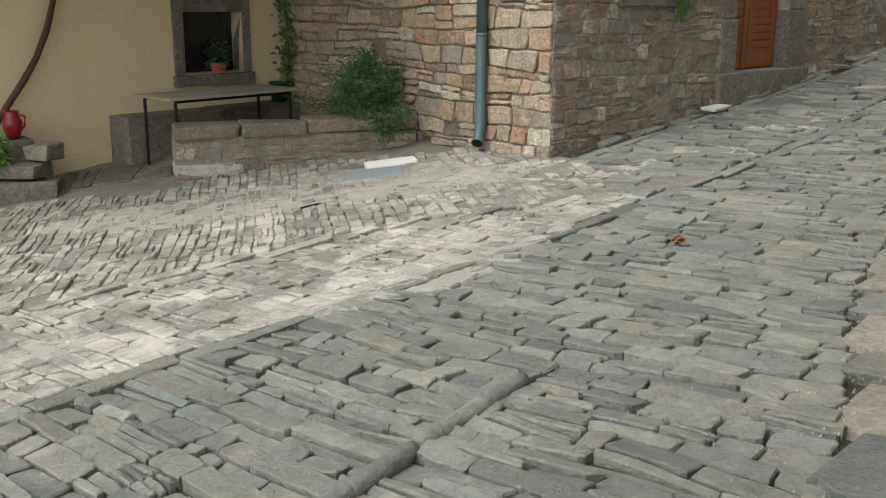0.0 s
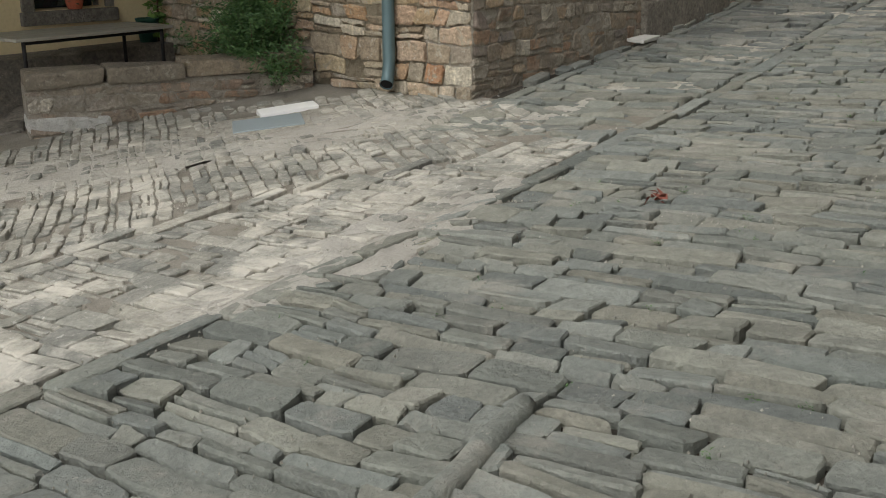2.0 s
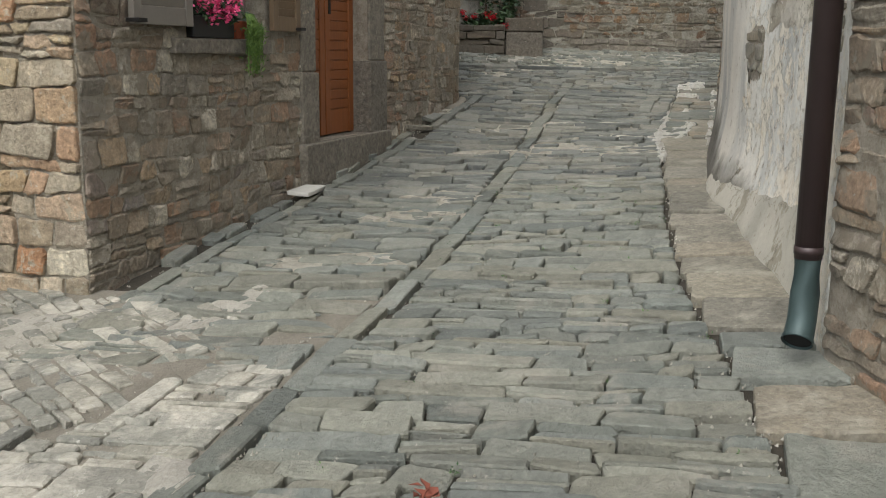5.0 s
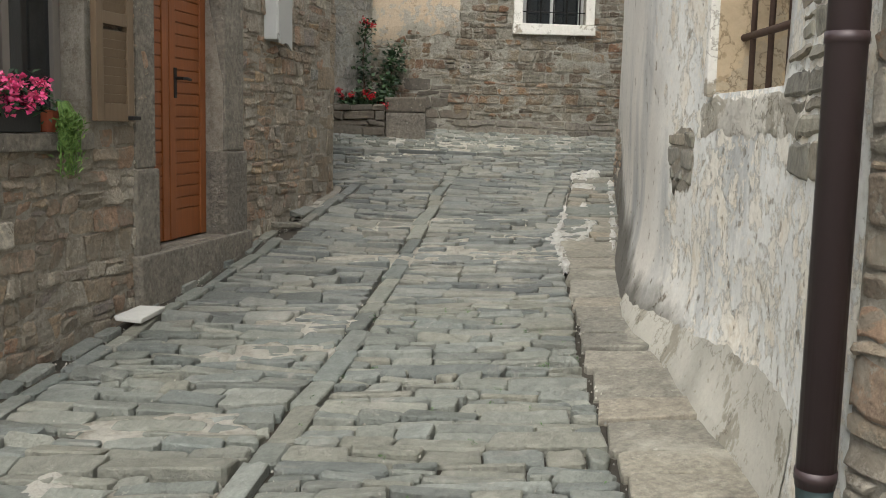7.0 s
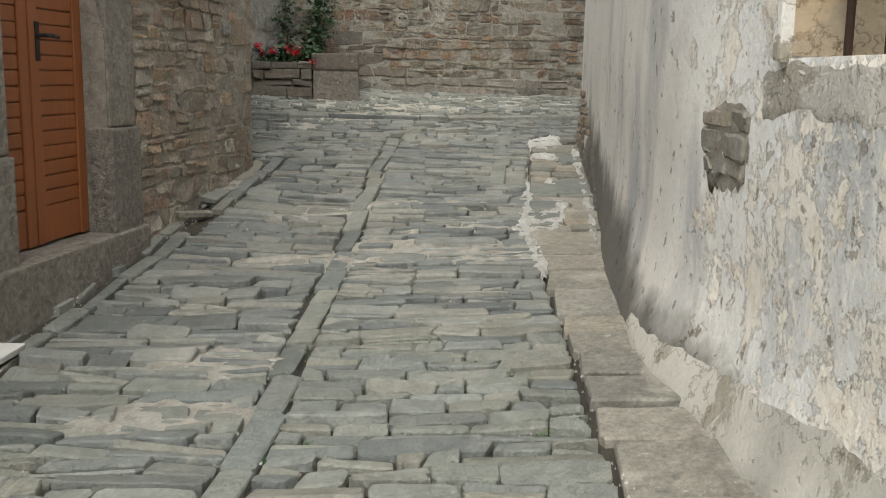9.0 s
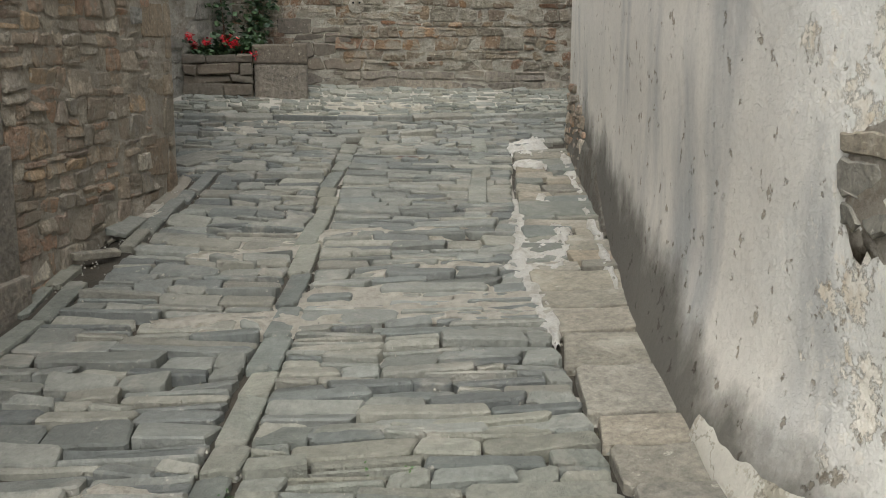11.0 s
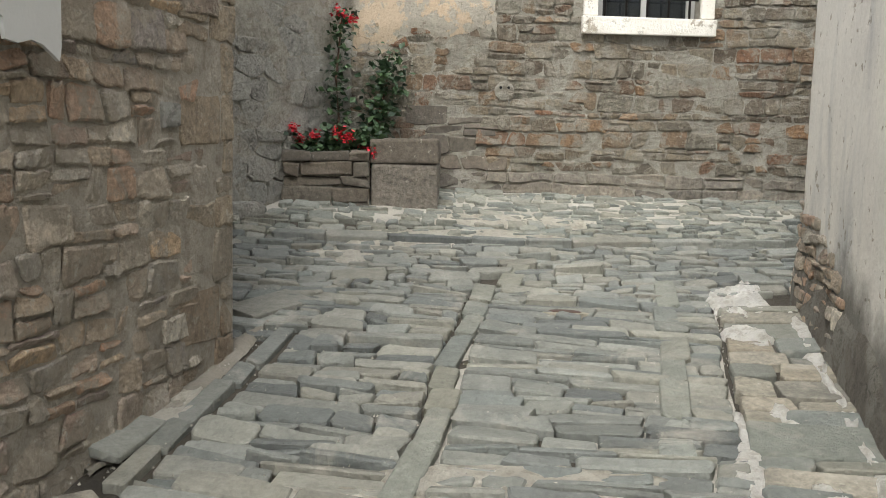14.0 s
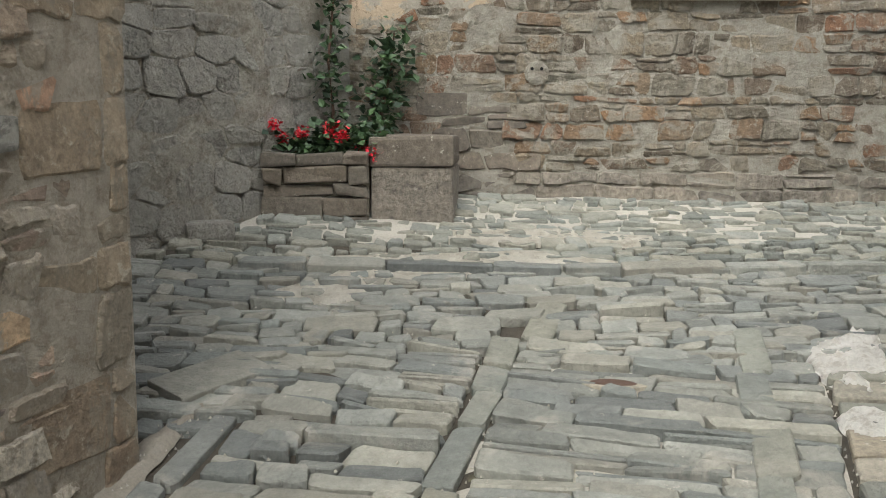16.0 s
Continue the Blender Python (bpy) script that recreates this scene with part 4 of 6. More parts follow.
def patch(name, label, x, y, sx, sy, turn, material, seed, high=0.004, rough=0.018):
    """An uneven smear of mortar over and between the stones."""
    rnd = random.Random(seed)
    n, verts = 44, []
    rings = (0.12, 0.25, 0.38, 0.5, 0.62, 0.74, 0.86, 1.0)
    c, s = math.cos(radians(turn)), math.sin(radians(turn))
    verts.append((x, y, ground_z(x, y) + high))
    for ring in rings:
        for k in range(n):
            a = k * math.tau / n
            r = ring * (1 + (0.38 * noise.noise(Vector((math.cos(a) * 1.6, math.sin(a) * 1.6, seed))) + rnd.uniform(-0.12, 0.12)) * ring)
            px, py = math.cos(a) * sx * r, math.sin(a) * sy * r
            X, Y = x + px * c - py * s, y + px * s + py * c
            verts.append((X, Y, ground_z(X, Y) + (high if ring < 1 else -0.03) + rough * soft_noise(X, Y, 11, seed) + 0.4 * rough * soft_noise(X, Y, 31, seed + 2)))
    faces = [(0, 1 + k, 1 + (k + 1) % n) for k in range(n)]
    for ring in range(len(rings) - 1):
        for k in range(n):
            a, b = 1 + ring * n + k, 1 + ring * n + (k + 1) % n
            faces.append((a, a + n, b + n, b))
    tagged(mesh_object(name, verts, faces, material, None, label, True), category="mortar", kind="structure")


for i, (x, y, sx, sy, turn) in enumerate(MORTAR_SPOTS):
    patch("mortar_patch", "pale lime mortar smeared between the paving stones", x, y, sx * 1.4, sy * 1.5, turn, PALE_MORTAR, 40 + i, -0.004, 0.015)
for i, (x, y, sx, sy, turn) in enumerate([(8.12, 11.58, 0.32, 0.17, 45), (7.72, 11.2, 0.18, 0.12, 45), (6.22, 9.72, 0.24, 0.17, 45), (6.5, 9.85, 0.22, 0.07, 45), (6.9, 10.35, 0.22, 0.07, 45), (5.95, 9.55, 0.16, 0.06, -40), (8.3, 11.75, 0.2, 0.12, 20)]):
    patch("mortar_patch", "white lime mortar splashed over the slabs", x, y, sx, sy, turn, LIMEWASH, 60 + i, 0.003, 0.034)


def ribbon(name, label, centre, u0, u1, width, material, high, seed):
    """An uneven line of mortar up the street."""
    verts, faces, k, u = [], [], 0, u0
    while u < u1:
        w = width * (0.55 + 0.9 * abs(soft_noise(u, seed, 2.4, seed)) + 0.5 * soft_noise(u, seed, 9.0, seed + 1))
        w *= min(1.0, 0.15 + (u - u0) / 0.4, 0.15 + (u1 - u) / 0.4)
        c = centre(u) + 0.03 * soft_noise(u, seed, 3.0, seed + 2)
        for q in (-1.0, -0.55, 0.0, 0.55, 1.0):
            lift = (high if abs(q) < 0.9 else -0.03) + 0.022 * soft_noise(u * 11, q * 2, 1.0, seed)
            x, y = street(u, c + q * max(0.012, w))
            verts.append((x, y, ground_z(x, y) + lift))
        k += 1
        u += 0.04
    for i in range(k - 1):
        for q in range(4):
            a = i * 5 + q
            faces.append((a, a + 1, a + 6, a + 5))
    tagged(mesh_object(name, verts, faces, material, None, label, True), category="mortar", kind="structure")


ribbon("mortar_line", "uneven white mortar line beside the sandstone slabs", lambda u: slab_b(u) + 0.01, 9.95, 12.4, 0.075, LIMEWASH, 0.003, 3)
ribbon("mortar_line", "crumbled pale mortar at the foot of the plastered wall", lambda u: wall_b(u) - 0.05, 10.6, 13.9, 0.05, LIMEWASH, 0.006, 5)
ribbon("sand_line", "sandy rubble strip at the foot of the brown wall", lambda u: kerb_b(u) - 0.14, 11.45, 13.1, 0.10, SAND_BROWN, -0.004, 7)

# pale bedding mortar showing in the joints of the upper street
bed_v, bed_f, bed_n = [], [], 0
u = 9.4
while u < 13.9:
    lo, hi = gutter_b(u) + 0.02, slab_b(u) + 0.02
    for k in range(24):
        x, y = street(u, lo + (hi - lo) * k / 23)
        fade = min(1.0, (u - 9.4) / 1.2)
        bed_v.append((x, y, ground_z(x, y) - 0.052 + 0.018 * fade + 0.020 * soft_noise(x, y, 2.2, 41) + 0.008 * soft_noise(x, y, 9.0, 43)))
    bed_n += 1
    u += 0.06
for i in range(bed_n - 1):
    for k in range(23):
        a = i * 24 + k
        bed_f.append((a, a + 1, a + 25, a + 24))
tagged(mesh_object("bedding_mortar", bed_v, bed_f, SAND, None, "pale bedding mortar in the joints of the upper street", True), category="mortar", kind="structure")
square_v, square_f = [], []
for i in range(90):
    for k in range(60):
        u, q = -1.0 + 7.6 * i / 89, k / 59
        b = -9.6 + (gutter_b(u) - 0.05 + 9.6) * q
        x, y = street(u, b)
        square_v.append((x, y, ground_z(x, y) - 0.014 + 0.016 * soft_noise(x, y, 1.5, 51) + 0.010 * soft_noise(x, y, 6.0, 53)))
for i in range(89):
    for k in range(59):
        a = i * 60 + k
        square_f.append((a, a + 1, a + 61, a + 60))
tagged(mesh_object("bedding_sand", square_v, square_f, SAND_BROWN, None, "dusty sand in the joints of the little square", True), category="sand", kind="structure")
for i, (x, y, sx, sy, turn) in enumerate([(-0.6, 7.65, 1.5, 0.55, 12), (-2.2, 7.4, 0.9, 0.45, 5), (-0.35, 7.95, 0.8, 0.28, 15), (-1.8, 7.8, 0.5, 0.15, 10), (-1.8, 4.45, 0.3, 0.2, 10), (0.1, 5.3, 0.75, 0.32, 45), (0.6, 5.75, 0.45, 0.16, 45), (1.45, 7.5, 0.45, 0.12, 30), (-0.5, 4.75, 0.4, 0.2, 30)]):
    patch("sand_patch", "pale trodden sand lying over the paving", x, y, sx, sy, turn, SAND, 80 + i, -0.001, 0.026)

# ---------------------------------------------------------------- corner house: door
WL = wall_left


def jamb(name, wall, s0, s1, z0, z1, out, deep, owner, material=DARK_STONE, label="", bevel=0.012, wobble=0.004):
    m = wall.pin((s0 + s1) / 2, (z0 + z1) / 2, (out - deep) / 2)
    return part(name, box(m, s1 - s0, out + deep, z1 - z0, bevel, None, wobble), material, owner, label)


door_stone = thing("door_surround", *WL.at(3.15, 0.6), "dark dressed stone door surround with a raised threshold", "door frame", "", "structure")
jamb("jamb", WL, 2.42, 2.66, 1.12, 2.72, 0.02, 0.3, door_stone)
jamb("jamb", WL, 2.40, 2.668, 0.40, 1.115, 0.035, 0.3, door_stone)
jamb("jamb", WL, 3.67, 3.99, 1.20, 2.72, 0.02, 0.3, door_stone)
jamb("jamb", WL, 3.662, 4.02, 0.45, 1.195, 0.035, 0.3, door_stone)
jamb("lintel", WL, 2.38, 4.04, 2.725, 2.98, 0.02, 0.3, door_stone)
jamb("threshold", WL, 2.38, 4.05, 0.20, 0.60, 0.07, 0.3, door_stone)
door = thing("door_1", *WL.at(3.15, 0.61, -0.15), "closed orange-brown varnished wooden door with slatted panels", "door", "", "structure")
for s0, s1 in ((2.665, 3.115), (3.125, 3.665)):
    leaf = jamb("door_leaf", WL, s0, s1, 0.61, 2.70, -0.15, 0.195, door, DOOR_WOOD, "", 0.006, 0)
    for a, b in ((s0, s0 + 0.09), (s1 - 0.09, s1)):
        jamb("stile", WL, a + 0.002, b - 0.002, 0.612, 2.698, -0.128, 0.152, leaf, DOOR_WOOD, "", 0.005, 0)
    z = 0.615
    while z < 2.66:
        high = 0.20 if z < 0.7 else 0.078
        jamb("slat", WL, s0 + 0.092, s1 - 0.092, z, z + high - 0.007, -0.136, 0.152, leaf, DOOR_WOOD, "", 0.005, 0)
        z += high
m = WL.pin(3.20, 1.69, -0.12)
handle = part("door_handle", tube([m @ Vector((0, 0, 0)), m @ Vector((0, -0.05, 0)), m @ Vector((0.05, -0.055, 0)), m @ Vector((0.11, -0.05, -0.005))], 0.011), IRON, door, "dark iron lever handle")
part("handle_plate", box(WL.pin(3.20, 1.66, -0.126), 0.04, 0.008, 0.2, 0.003), IRON, handle)

# ---------------------------------------------------------------- corner house: window with shutters
window = thing("window_1", *WL.at(1.45, 1.34), "small house window with a stone sill and grey frame", "window", "", "structure")
jamb("window_sill", WL, 0.80, 1.93, 1.245, 1.338, 0.05, 0.30, window, DARK_STONE)
jamb("window_frame", WL, 0.985, 1.05, 1.342, 2.49, -0.14, 0.2, window, SHUTTER_GREY, "", 0.005, 0)
jamb("window_frame", WL, 1.85, 1.915, 1.342, 2.49, -0.14, 0.2, window, SHUTTER_GREY, "", 0.005, 0)
jamb("window_frame", WL, 1.42, 1.48, 1.40, 2.43, -0.14, 0.2, window, SHUTTER_GREY, "", 0.005, 0)
jamb("window_frame", WL, 1.052, 1.848, 1.342, 1.40, -0.14, 0.2, window, SHUTTER_GREY, "", 0.005, 0)
jamb("window_frame", WL, 1.052, 1.848, 2.43, 2.49, -0.14, 0.2, window, SHUTTER_GREY, "", 0.005, 0)
for a, b in ((1.052, 1.418), (1.482, 1.848)):
    jamb("pane", WL, a, b, 1.402, 2.428, -0.165, 0.172, window, GLASS, "dark window glass", 0, 0)
for name, s0, s1, material, label in (("window_shutter", 0.40, 0.965, SHUTTER_GREY, "grey painted wooden shutter folded open on the stone wall"),
                                      ("window_shutter", 1.935, 2.33, SHUTTER_WOOD, "weathered brown louvred wooden shutter folded open on the stone wall")):
    shutter = thing(name, *WL.at((s0 + s1) / 2, 1.40, 0.045), label, "shutter", "shutters of the stone house window")
    for a, b in ((s0, s0 + 0.07), (s1 - 0.07, s1)):
        jamb("stile", WL, a, b, 1.40, 2.5, 0.062, -0.026, shutter, material, "", 0.004, 0)
    for z0, z1 in ((1.40, 1.50), (1.93, 2.0), (2.42, 2.5)):
        jamb("rail", WL, s0 + 0.071, s1 - 0.071, z0, z1, 0.06, -0.028, shutter, material, "", 0.004, 0)
    z = 1.505
    while z < 2.40:
        if not 1.89 < z < 1.99:
            part("slat", box(WL.pin((s0 + s1) / 2, z + 0.022, 0.046) @ pose(0, 0, 0, 12), s1 - s0 - 0.142, 0.010, 0.050, 0.002), material, shutter)
        z += 0.05
    part("hinge", box(WL.pin(s0 + 0.03 if material is SHUTTER_GREY else s1 - 0.03, 1.42, 0.048), 0.08, 0.10, 0.022, 0.004), IRON, shutter, "black iron hinge")


def flower_clumps(parent, centres, count, spread, size, material, seed, name="blossom"):
    v, f = leaves(centres, count, spread, size, seed, 0, 0.9)
    return mesh_object(name, v, f, material, parent)


trough = thing("flower_trough", *WL.at(1.22, 1.34, 0.0), "black plastic flower trough with bright pink flowers on the sill", "planter")
part("trough", box(WL.pin(1.22, 1.405, -0.02), 0.46, 0.13, 0.13, 0.01), BLACK_PLASTIC, trough)
rnd_f = random.Random(3)
centres = [WL.at(rnd_f.uniform(1.0, 1.44), rnd_f.uniform(1.45, 1.60), rnd_f.uniform(-0.02, 0.10)) for _ in range(26)]
v, f = leaves([WL.at(s, 1.50, 0.0) for s in (1.05, 1.15, 1.25, 1.35, 1.42)], 320, 0.05, 0.05, 4)
mesh_object("foliage", v, f, LEAF_DARK, trough)
flower_clumps(trough, centres, 420, 0.018, 0.03, PETAL_PINK, 5)

trailing = thing("trailing_plant", *WL.at(1.62, 1.34, 0.02), "light green plant trailing down over the window sill", "plant")
part("pot", lathe(Matrix.Translation(WL.at(1.62, 1.34, -0.04)), [(0.05, 0), (0.07, 0.1), (0.075, 0.11), (0.06, 0.112)], 14), TERRACOTTA, trailing)
rnd_t = random.Random(8)
strands, centres = bmesh.new(), []
for _ in range(60):
    s, reach = 1.62 + rnd_t.gauss(0, 0.045), rnd_t.uniform(0.05, 0.30)
    pts = [WL.at(1.62, 1.46, 0.0), WL.at((1.62 + s) / 2, 1.50, 0.05), WL.at(s, 1.40, 0.085), WL.at(s, 1.42 - reach, 0.08)]
    tube(pts, 0.003, 4, strands, False)
    centres += [Vector(pts[2]).lerp(Vector(pts[3]), k / 4) for k in range(5)]
part("stem", strands, LEAF_LIGHT, trailing)
v, f = leaves(centres, 800, 0.015, 0.035, 9, 1.2, 0.35)
mesh_object("foliage", v, f, LEAF_LIGHT, trailing)

# ---------------------------------------------------------------- meter box, loose slab
meter = thing("meter_box", *WL.at(4.5, 2.0), "pale grey wall meter box with a broken lower edge", "meter box")
part("box_body", box(WL.pin(4.56, 2.22, 0.055), 0.28, 0.11, 0.34, 0.012), METER_GREY, meter)
torn = [(-0.145, 0.2), (-0.145, -0.12), (-0.125, -0.13), (-0.115, -0.19), (-0.06, -0.197), (0.0, -0.182), (0.05, -0.19), (0.10, -0.215), (0.135, -0.235), (0.145, -0.19), (0.145, 0.2)]
m = WL.pin(4.575, 2.22, 0.124)
verts = [m @ Vector((x, y, z)) for y in (0.0, 0.014) for x, z in torn]
n_torn = len(torn)
mesh_object("box_door", verts, [tuple(range(n_torn)), tuple(range(2 * n_torn - 1, n_torn - 1, -1))] + [(i, n_torn + i, n_torn + (i + 1) % n_torn, (i + 1) % n_torn) for i in range(n_torn)], METER_GREY, meter, "pale grey cover plate with a torn lower edge")

broken = thing("stone_slab", 4.78, 11.66, ground_z(4.78, 11.66), "broken dark slate slab leaning against the house foot", "slab")
part("slab", box(pose(4.80, 11.66, ground_z(4.80, 11.66) + 0.010, 10, -4, 43), 0.36, 0.15, 0.04, 0.01, None, 0.012), SLATE, broken)
chip = thing("stone_slab", 4.42, 11.30, ground_z(4.42, 11.30), "pale broken stone splinter lying at the house foot", "slab")
part("slab", box(pose(4.45, 11.27, ground_z(4.45, 11.27) + 0.012, 3, 5, 12), 0.28, 0.06, 0.04, 0.008, None, 0.01), SLAB, chip)
loose = thing("stone_slab", *on_ground(8.45, -4.72, 0), "loose white stone slab lying at the foot of the wall", "slab")
x, y, z = 2.66, 9.56, ground_z(2.66, 9.56)
part("slab", box(pose(x, y, z + 0.03, 2, -4, 40), 0.27, 0.16, 0.032, 0.008, None, 0.008), LOOSE_STONE, loose)


# ---------------------------------------------------------------- downpipes
def downpipe(name, label, foot, toward, high, radius, upper, lower, split):
    base = thing(name, *foot, label, "downpipe", "downpipes in the street")
    f, t = Vector(foot), Vector(toward)
    bend = [f + t * 0.13 + Vector((0, 0, 0.02)), f + t * 0.085 + Vector((0, 0, 0.045)), f + t * 0.03 + Vector((0, 0, 0.10)), f + Vector((0, 0, 0.19)), f + Vector((0, 0, split))]
    shoe = part("shoe", tube(bend, [radius * 1.08, radius * 1.08, radius * 1.05, radius * 1.05, radius * 1.05], 20, None, False), lower, base, "", True)
    # A black disc closes the shoe and paints the shade inside it.
    part("mouth", tube([bend[0] - t * 0.012 + Vector((0, 0, 0.004)), bend[0] - t * 0.02 + Vector((0, 0, 0.008))], radius * 1.0, 20), SHADE_BLACK, shoe, "black disc for the shade in the open mouth")
    part("mouth_rim", tube([bend[0] + t * 0.004, bend[0] - t * 0.016 + Vector((0, 0, 0.01))], radius * 1.16, 20, None, False), lower, shoe, "", True)
    part("pipe", tube([f + Vector((0, 0, split - 0.03)), f + Vector((0, 0, high))], radius, 20), upper, base, "", True)
    z = split
    while z < high:
        part("collar", tube([f + Vector((0, 0, z - 0.014)), f + Vector((0, 0, z + 0.014))], radius * 1.06, 20), upper, base, "", True)
        z += 1.05
    for z in (1.55, 2.9):
        part("bracket", tube([f + Vector((0, 0, z - 0.012)), f + Vector((0, 0, z + 0.012))], radius * 1.14, 20), lower, base, "", True)


fp = wall_front.at(0.30, 0, 0.085)
downpipe("downpipe", "blue-grey zinc downpipe with an open foot on the stone end wall", (fp[0], fp[1], ground_z(fp[0], fp[1]) + 0.06), Vector((-0.22, -0.62, 0)), 4.5, 0.046, ZINC, ZINC, 0.95)
downpipe("downpipe", "dark brown metal downpipe with a green cast-iron foot", (2.878, 5.297, ground_z(2.9, 5.3) + 0.07), Vector((-0.42, -0.22, 0)), 5.9, 0.048, BROWN_PIPE, GREEN_IRON, 0.34)

# ---------------------------------------------------------------- plastered house: barred window
WR = wall_plaster
win2 = thing("window_2", *WR.at(1.55, 1.6), "deep barred window with a whitewashed edge in the plastered wall", "window", "", "structure")
s0, s1, z0, z1 = WINDOW_R


def on_curve(name, s, z, h, sx, sy, sz, owner, material, label="", bevel=0.005, wobble=0.0):
    return part(name, box(WR.turn(s, z, h), sx, sy, sz, bevel, None, wobble), material, owner, label)


on_curve("white_edge", s1 + 0.02, (z0 + z1) / 2, 0.004, 0.06, 0.05, z1 - z0 + 0.02, win2, WHITE_PAINT, "flaking whitewashed edge", 0.01, 0.006)
on_curve("reveal", s1 - 0.008, (z0 + z1) / 2, -0.16, 0.012, 0.30, z1 - z0 - 0.01, win2, TAN_PLASTER, "bare tan plaster reveal", 0.002)
for s, w in ((s0 + 0.04, 0.07), ((s0 + s1) / 2, 0.08), (s1 - 0.04, 0.07)):
    on_curve("casement", s, (z0 + z1) / 2, -0.34, w, 0.05, z1 - z0 - 0.02, win2, METER_GREY, "grey-white window frame")
for z in (z0 + 0.05, z1 - 0.05):
    on_curve("casement", (s0 + s1) / 2, z, -0.34, s1 - s0 - 0.16, 0.046, 0.08, win2, METER_GREY)
for a in (0.27, 0.73):
    on_curve("pane", s0 + (s1 - s0) * a, (z0 + z1) / 2, -0.35, (s1 - s0) * 0.42, 0.006, z1 - z0 - 0.18, win2, GLASS, "dark window glass", 0)
for k in range(4):
    s = s0 + (s1 - s0) * (k + 0.6) / 4.2
    part("window_bar", tube([WR.at(s, z0 - 0.03, -0.12, False), WR.at(s, z1 + 0.03, -0.12, False)], 0.013, 10), RUST, win2, "rusty iron bar", True)
for z in (1.83, 2.35):
    part("window_bar", tube([WR.at(s0 - 0.04, z, -0.12, False), WR.at((s0 + s1) / 2, z, -0.12, False), WR.at(s1 + 0.04, z, -0.12, False)], 0.016, 10), RUST, win2, "rusty iron bar", True)

# ---------------------------------------------------------------- far wall window and fittings
WF = wall_far
win3 = thing("window_3", *WF.at(2.4, 2.7), "barred window in a white stone surround on the far wall", "window", "", "structure")
jamb("window_sill", WF, 1.86, 2.96, 2.63, 2.768, 0.06, 0.2, win3, WHITE_PAINT, "white painted stone sill", 0.01, 0.004)
jamb("surround", WF, 1.87, 1.988, 2.772, 3.76, 0.035, 0.2, win3, WHITE_PAINT, "", 0.01, 0.003)
jamb("surround", WF, 2.832, 2.95, 2.772, 3.76, 0.035, 0.2, win3, WHITE_PAINT, "", 0.01, 0.003)
jamb("surround", WF, 1.87, 2.95, 3.762, 3.88, 0.035, 0.2, win3, WHITE_PAINT, "", 0.01, 0.003)
for k in range(5):
    s = 2.06 + k * 0.175
    part("window_bar", tube([WF.at(s, 2.76, -0.05), WF.at(s, 3.77, -0.05)], 0.010, 8), IRON, win3, "dark iron bar", True)
for z in (2.93, 3.3, 3.6):
    part("window_bar", tube([WF.at(1.98, z, -0.05), WF.at(2.84, z, -0.05)], 0.008, 8), IRON, win3, "dark iron bar", True)
jamb("casement", WF, 1.99, 2.06, 2.772, 3.75, -0.14, 0.19, win3, METER_GREY, "", 0.004, 0)
jamb("casement", WF, 2.76, 2.83, 2.772, 3.75, -0.14, 0.19, win3, METER_GREY, "", 0.004, 0)
jamb("casement", WF, 2.38, 2.44, 2.772, 3.75, -0.14, 0.19, win3, METER_GREY, "", 0.004, 0)
for a, b in ((2.062, 2.378), (2.442, 2.758)):
    jamb("pane", WF, a, b, 2.775, 3.745, -0.16, 0.166, win3, GLASS, "grey window glass", 0, 0)
spot = thing("mortar_plug", *WF.at(1.25, 2.16), "white mortar patch with two drilled holes in the far wall", "patch")
part("plaster_patch", lathe(WF.pin(1.25, 2.15, 0.0) @ pose(0, 0, 0, 90), [(0.085, 0.0), (0.075, 0.022), (0.05, 0.026)], 12), MORTAR_GREY, spot)
# Black studs stand proud; their colour paints the shade of two drilled holes.
for k in (-0.032, 0.032):
    part("hole", lathe(WF.pin(1.25 + k, 2.18, 0.0) @ pose(0, 0, 0, 90), [(0.011, 0.0), (0.011, 0.029)], 10), SHADE_BLACK, spot, "black stud for the shade in a drilled hole")

# plaster remains on the far wall
pv, pf = [], []
nz = 14
for i in range(22):
    s = 0.02 + i * 0.055
    edge = 2.45 + 0.22 * max(0, s - 0.25) + 0.10 * soft_noise(s, 1, 3.0, 3) + 0.05 * soft_noise(s, 1, 9.0, 5)
    for k in range(nz):
        z = edge + (4.2 - edge) * k / (nz - 1)
        pv.append(WF.at(s, z, 0.034 if 0 < k and 0 < i < 21 else 0.0))
for i in range(21):
    for k in range(nz - 1):
        a = i * nz + k
        pf.append((a, a + nz, a + nz + 1, a + 1))
mesh_object("plaster_remains", pv, pf, ORANGE_PLASTER, WF.ob, "peach plaster remains", True)

# ---------------------------------------------------------------- stone planter and block in the corner
bed = thing("stone_planter", 7.2, 14.8, 1.25, "low dark stone flower bed with red geraniums in the wall corner", "planter")
pl = Wall("planter_face", (6.90, 14.84), (7.44, 14.505), 1.10, 1.62, 0.14, 1, MORTAR_BROWN, "")
pl.ob.name = "bed_wall"
for key in ("category", "kind", "label"):
    if key in pl.ob:
        del pl.ob[key]
for o in list(pl.ob.children):
    o.parent = bed
    o.matrix_parent_inverse = bed.matrix_basis.inverted()
bpy.data.objects.remove(pl.ob)
pl.ob = bed
rnd_b = random.Random(21)
z = 1.16
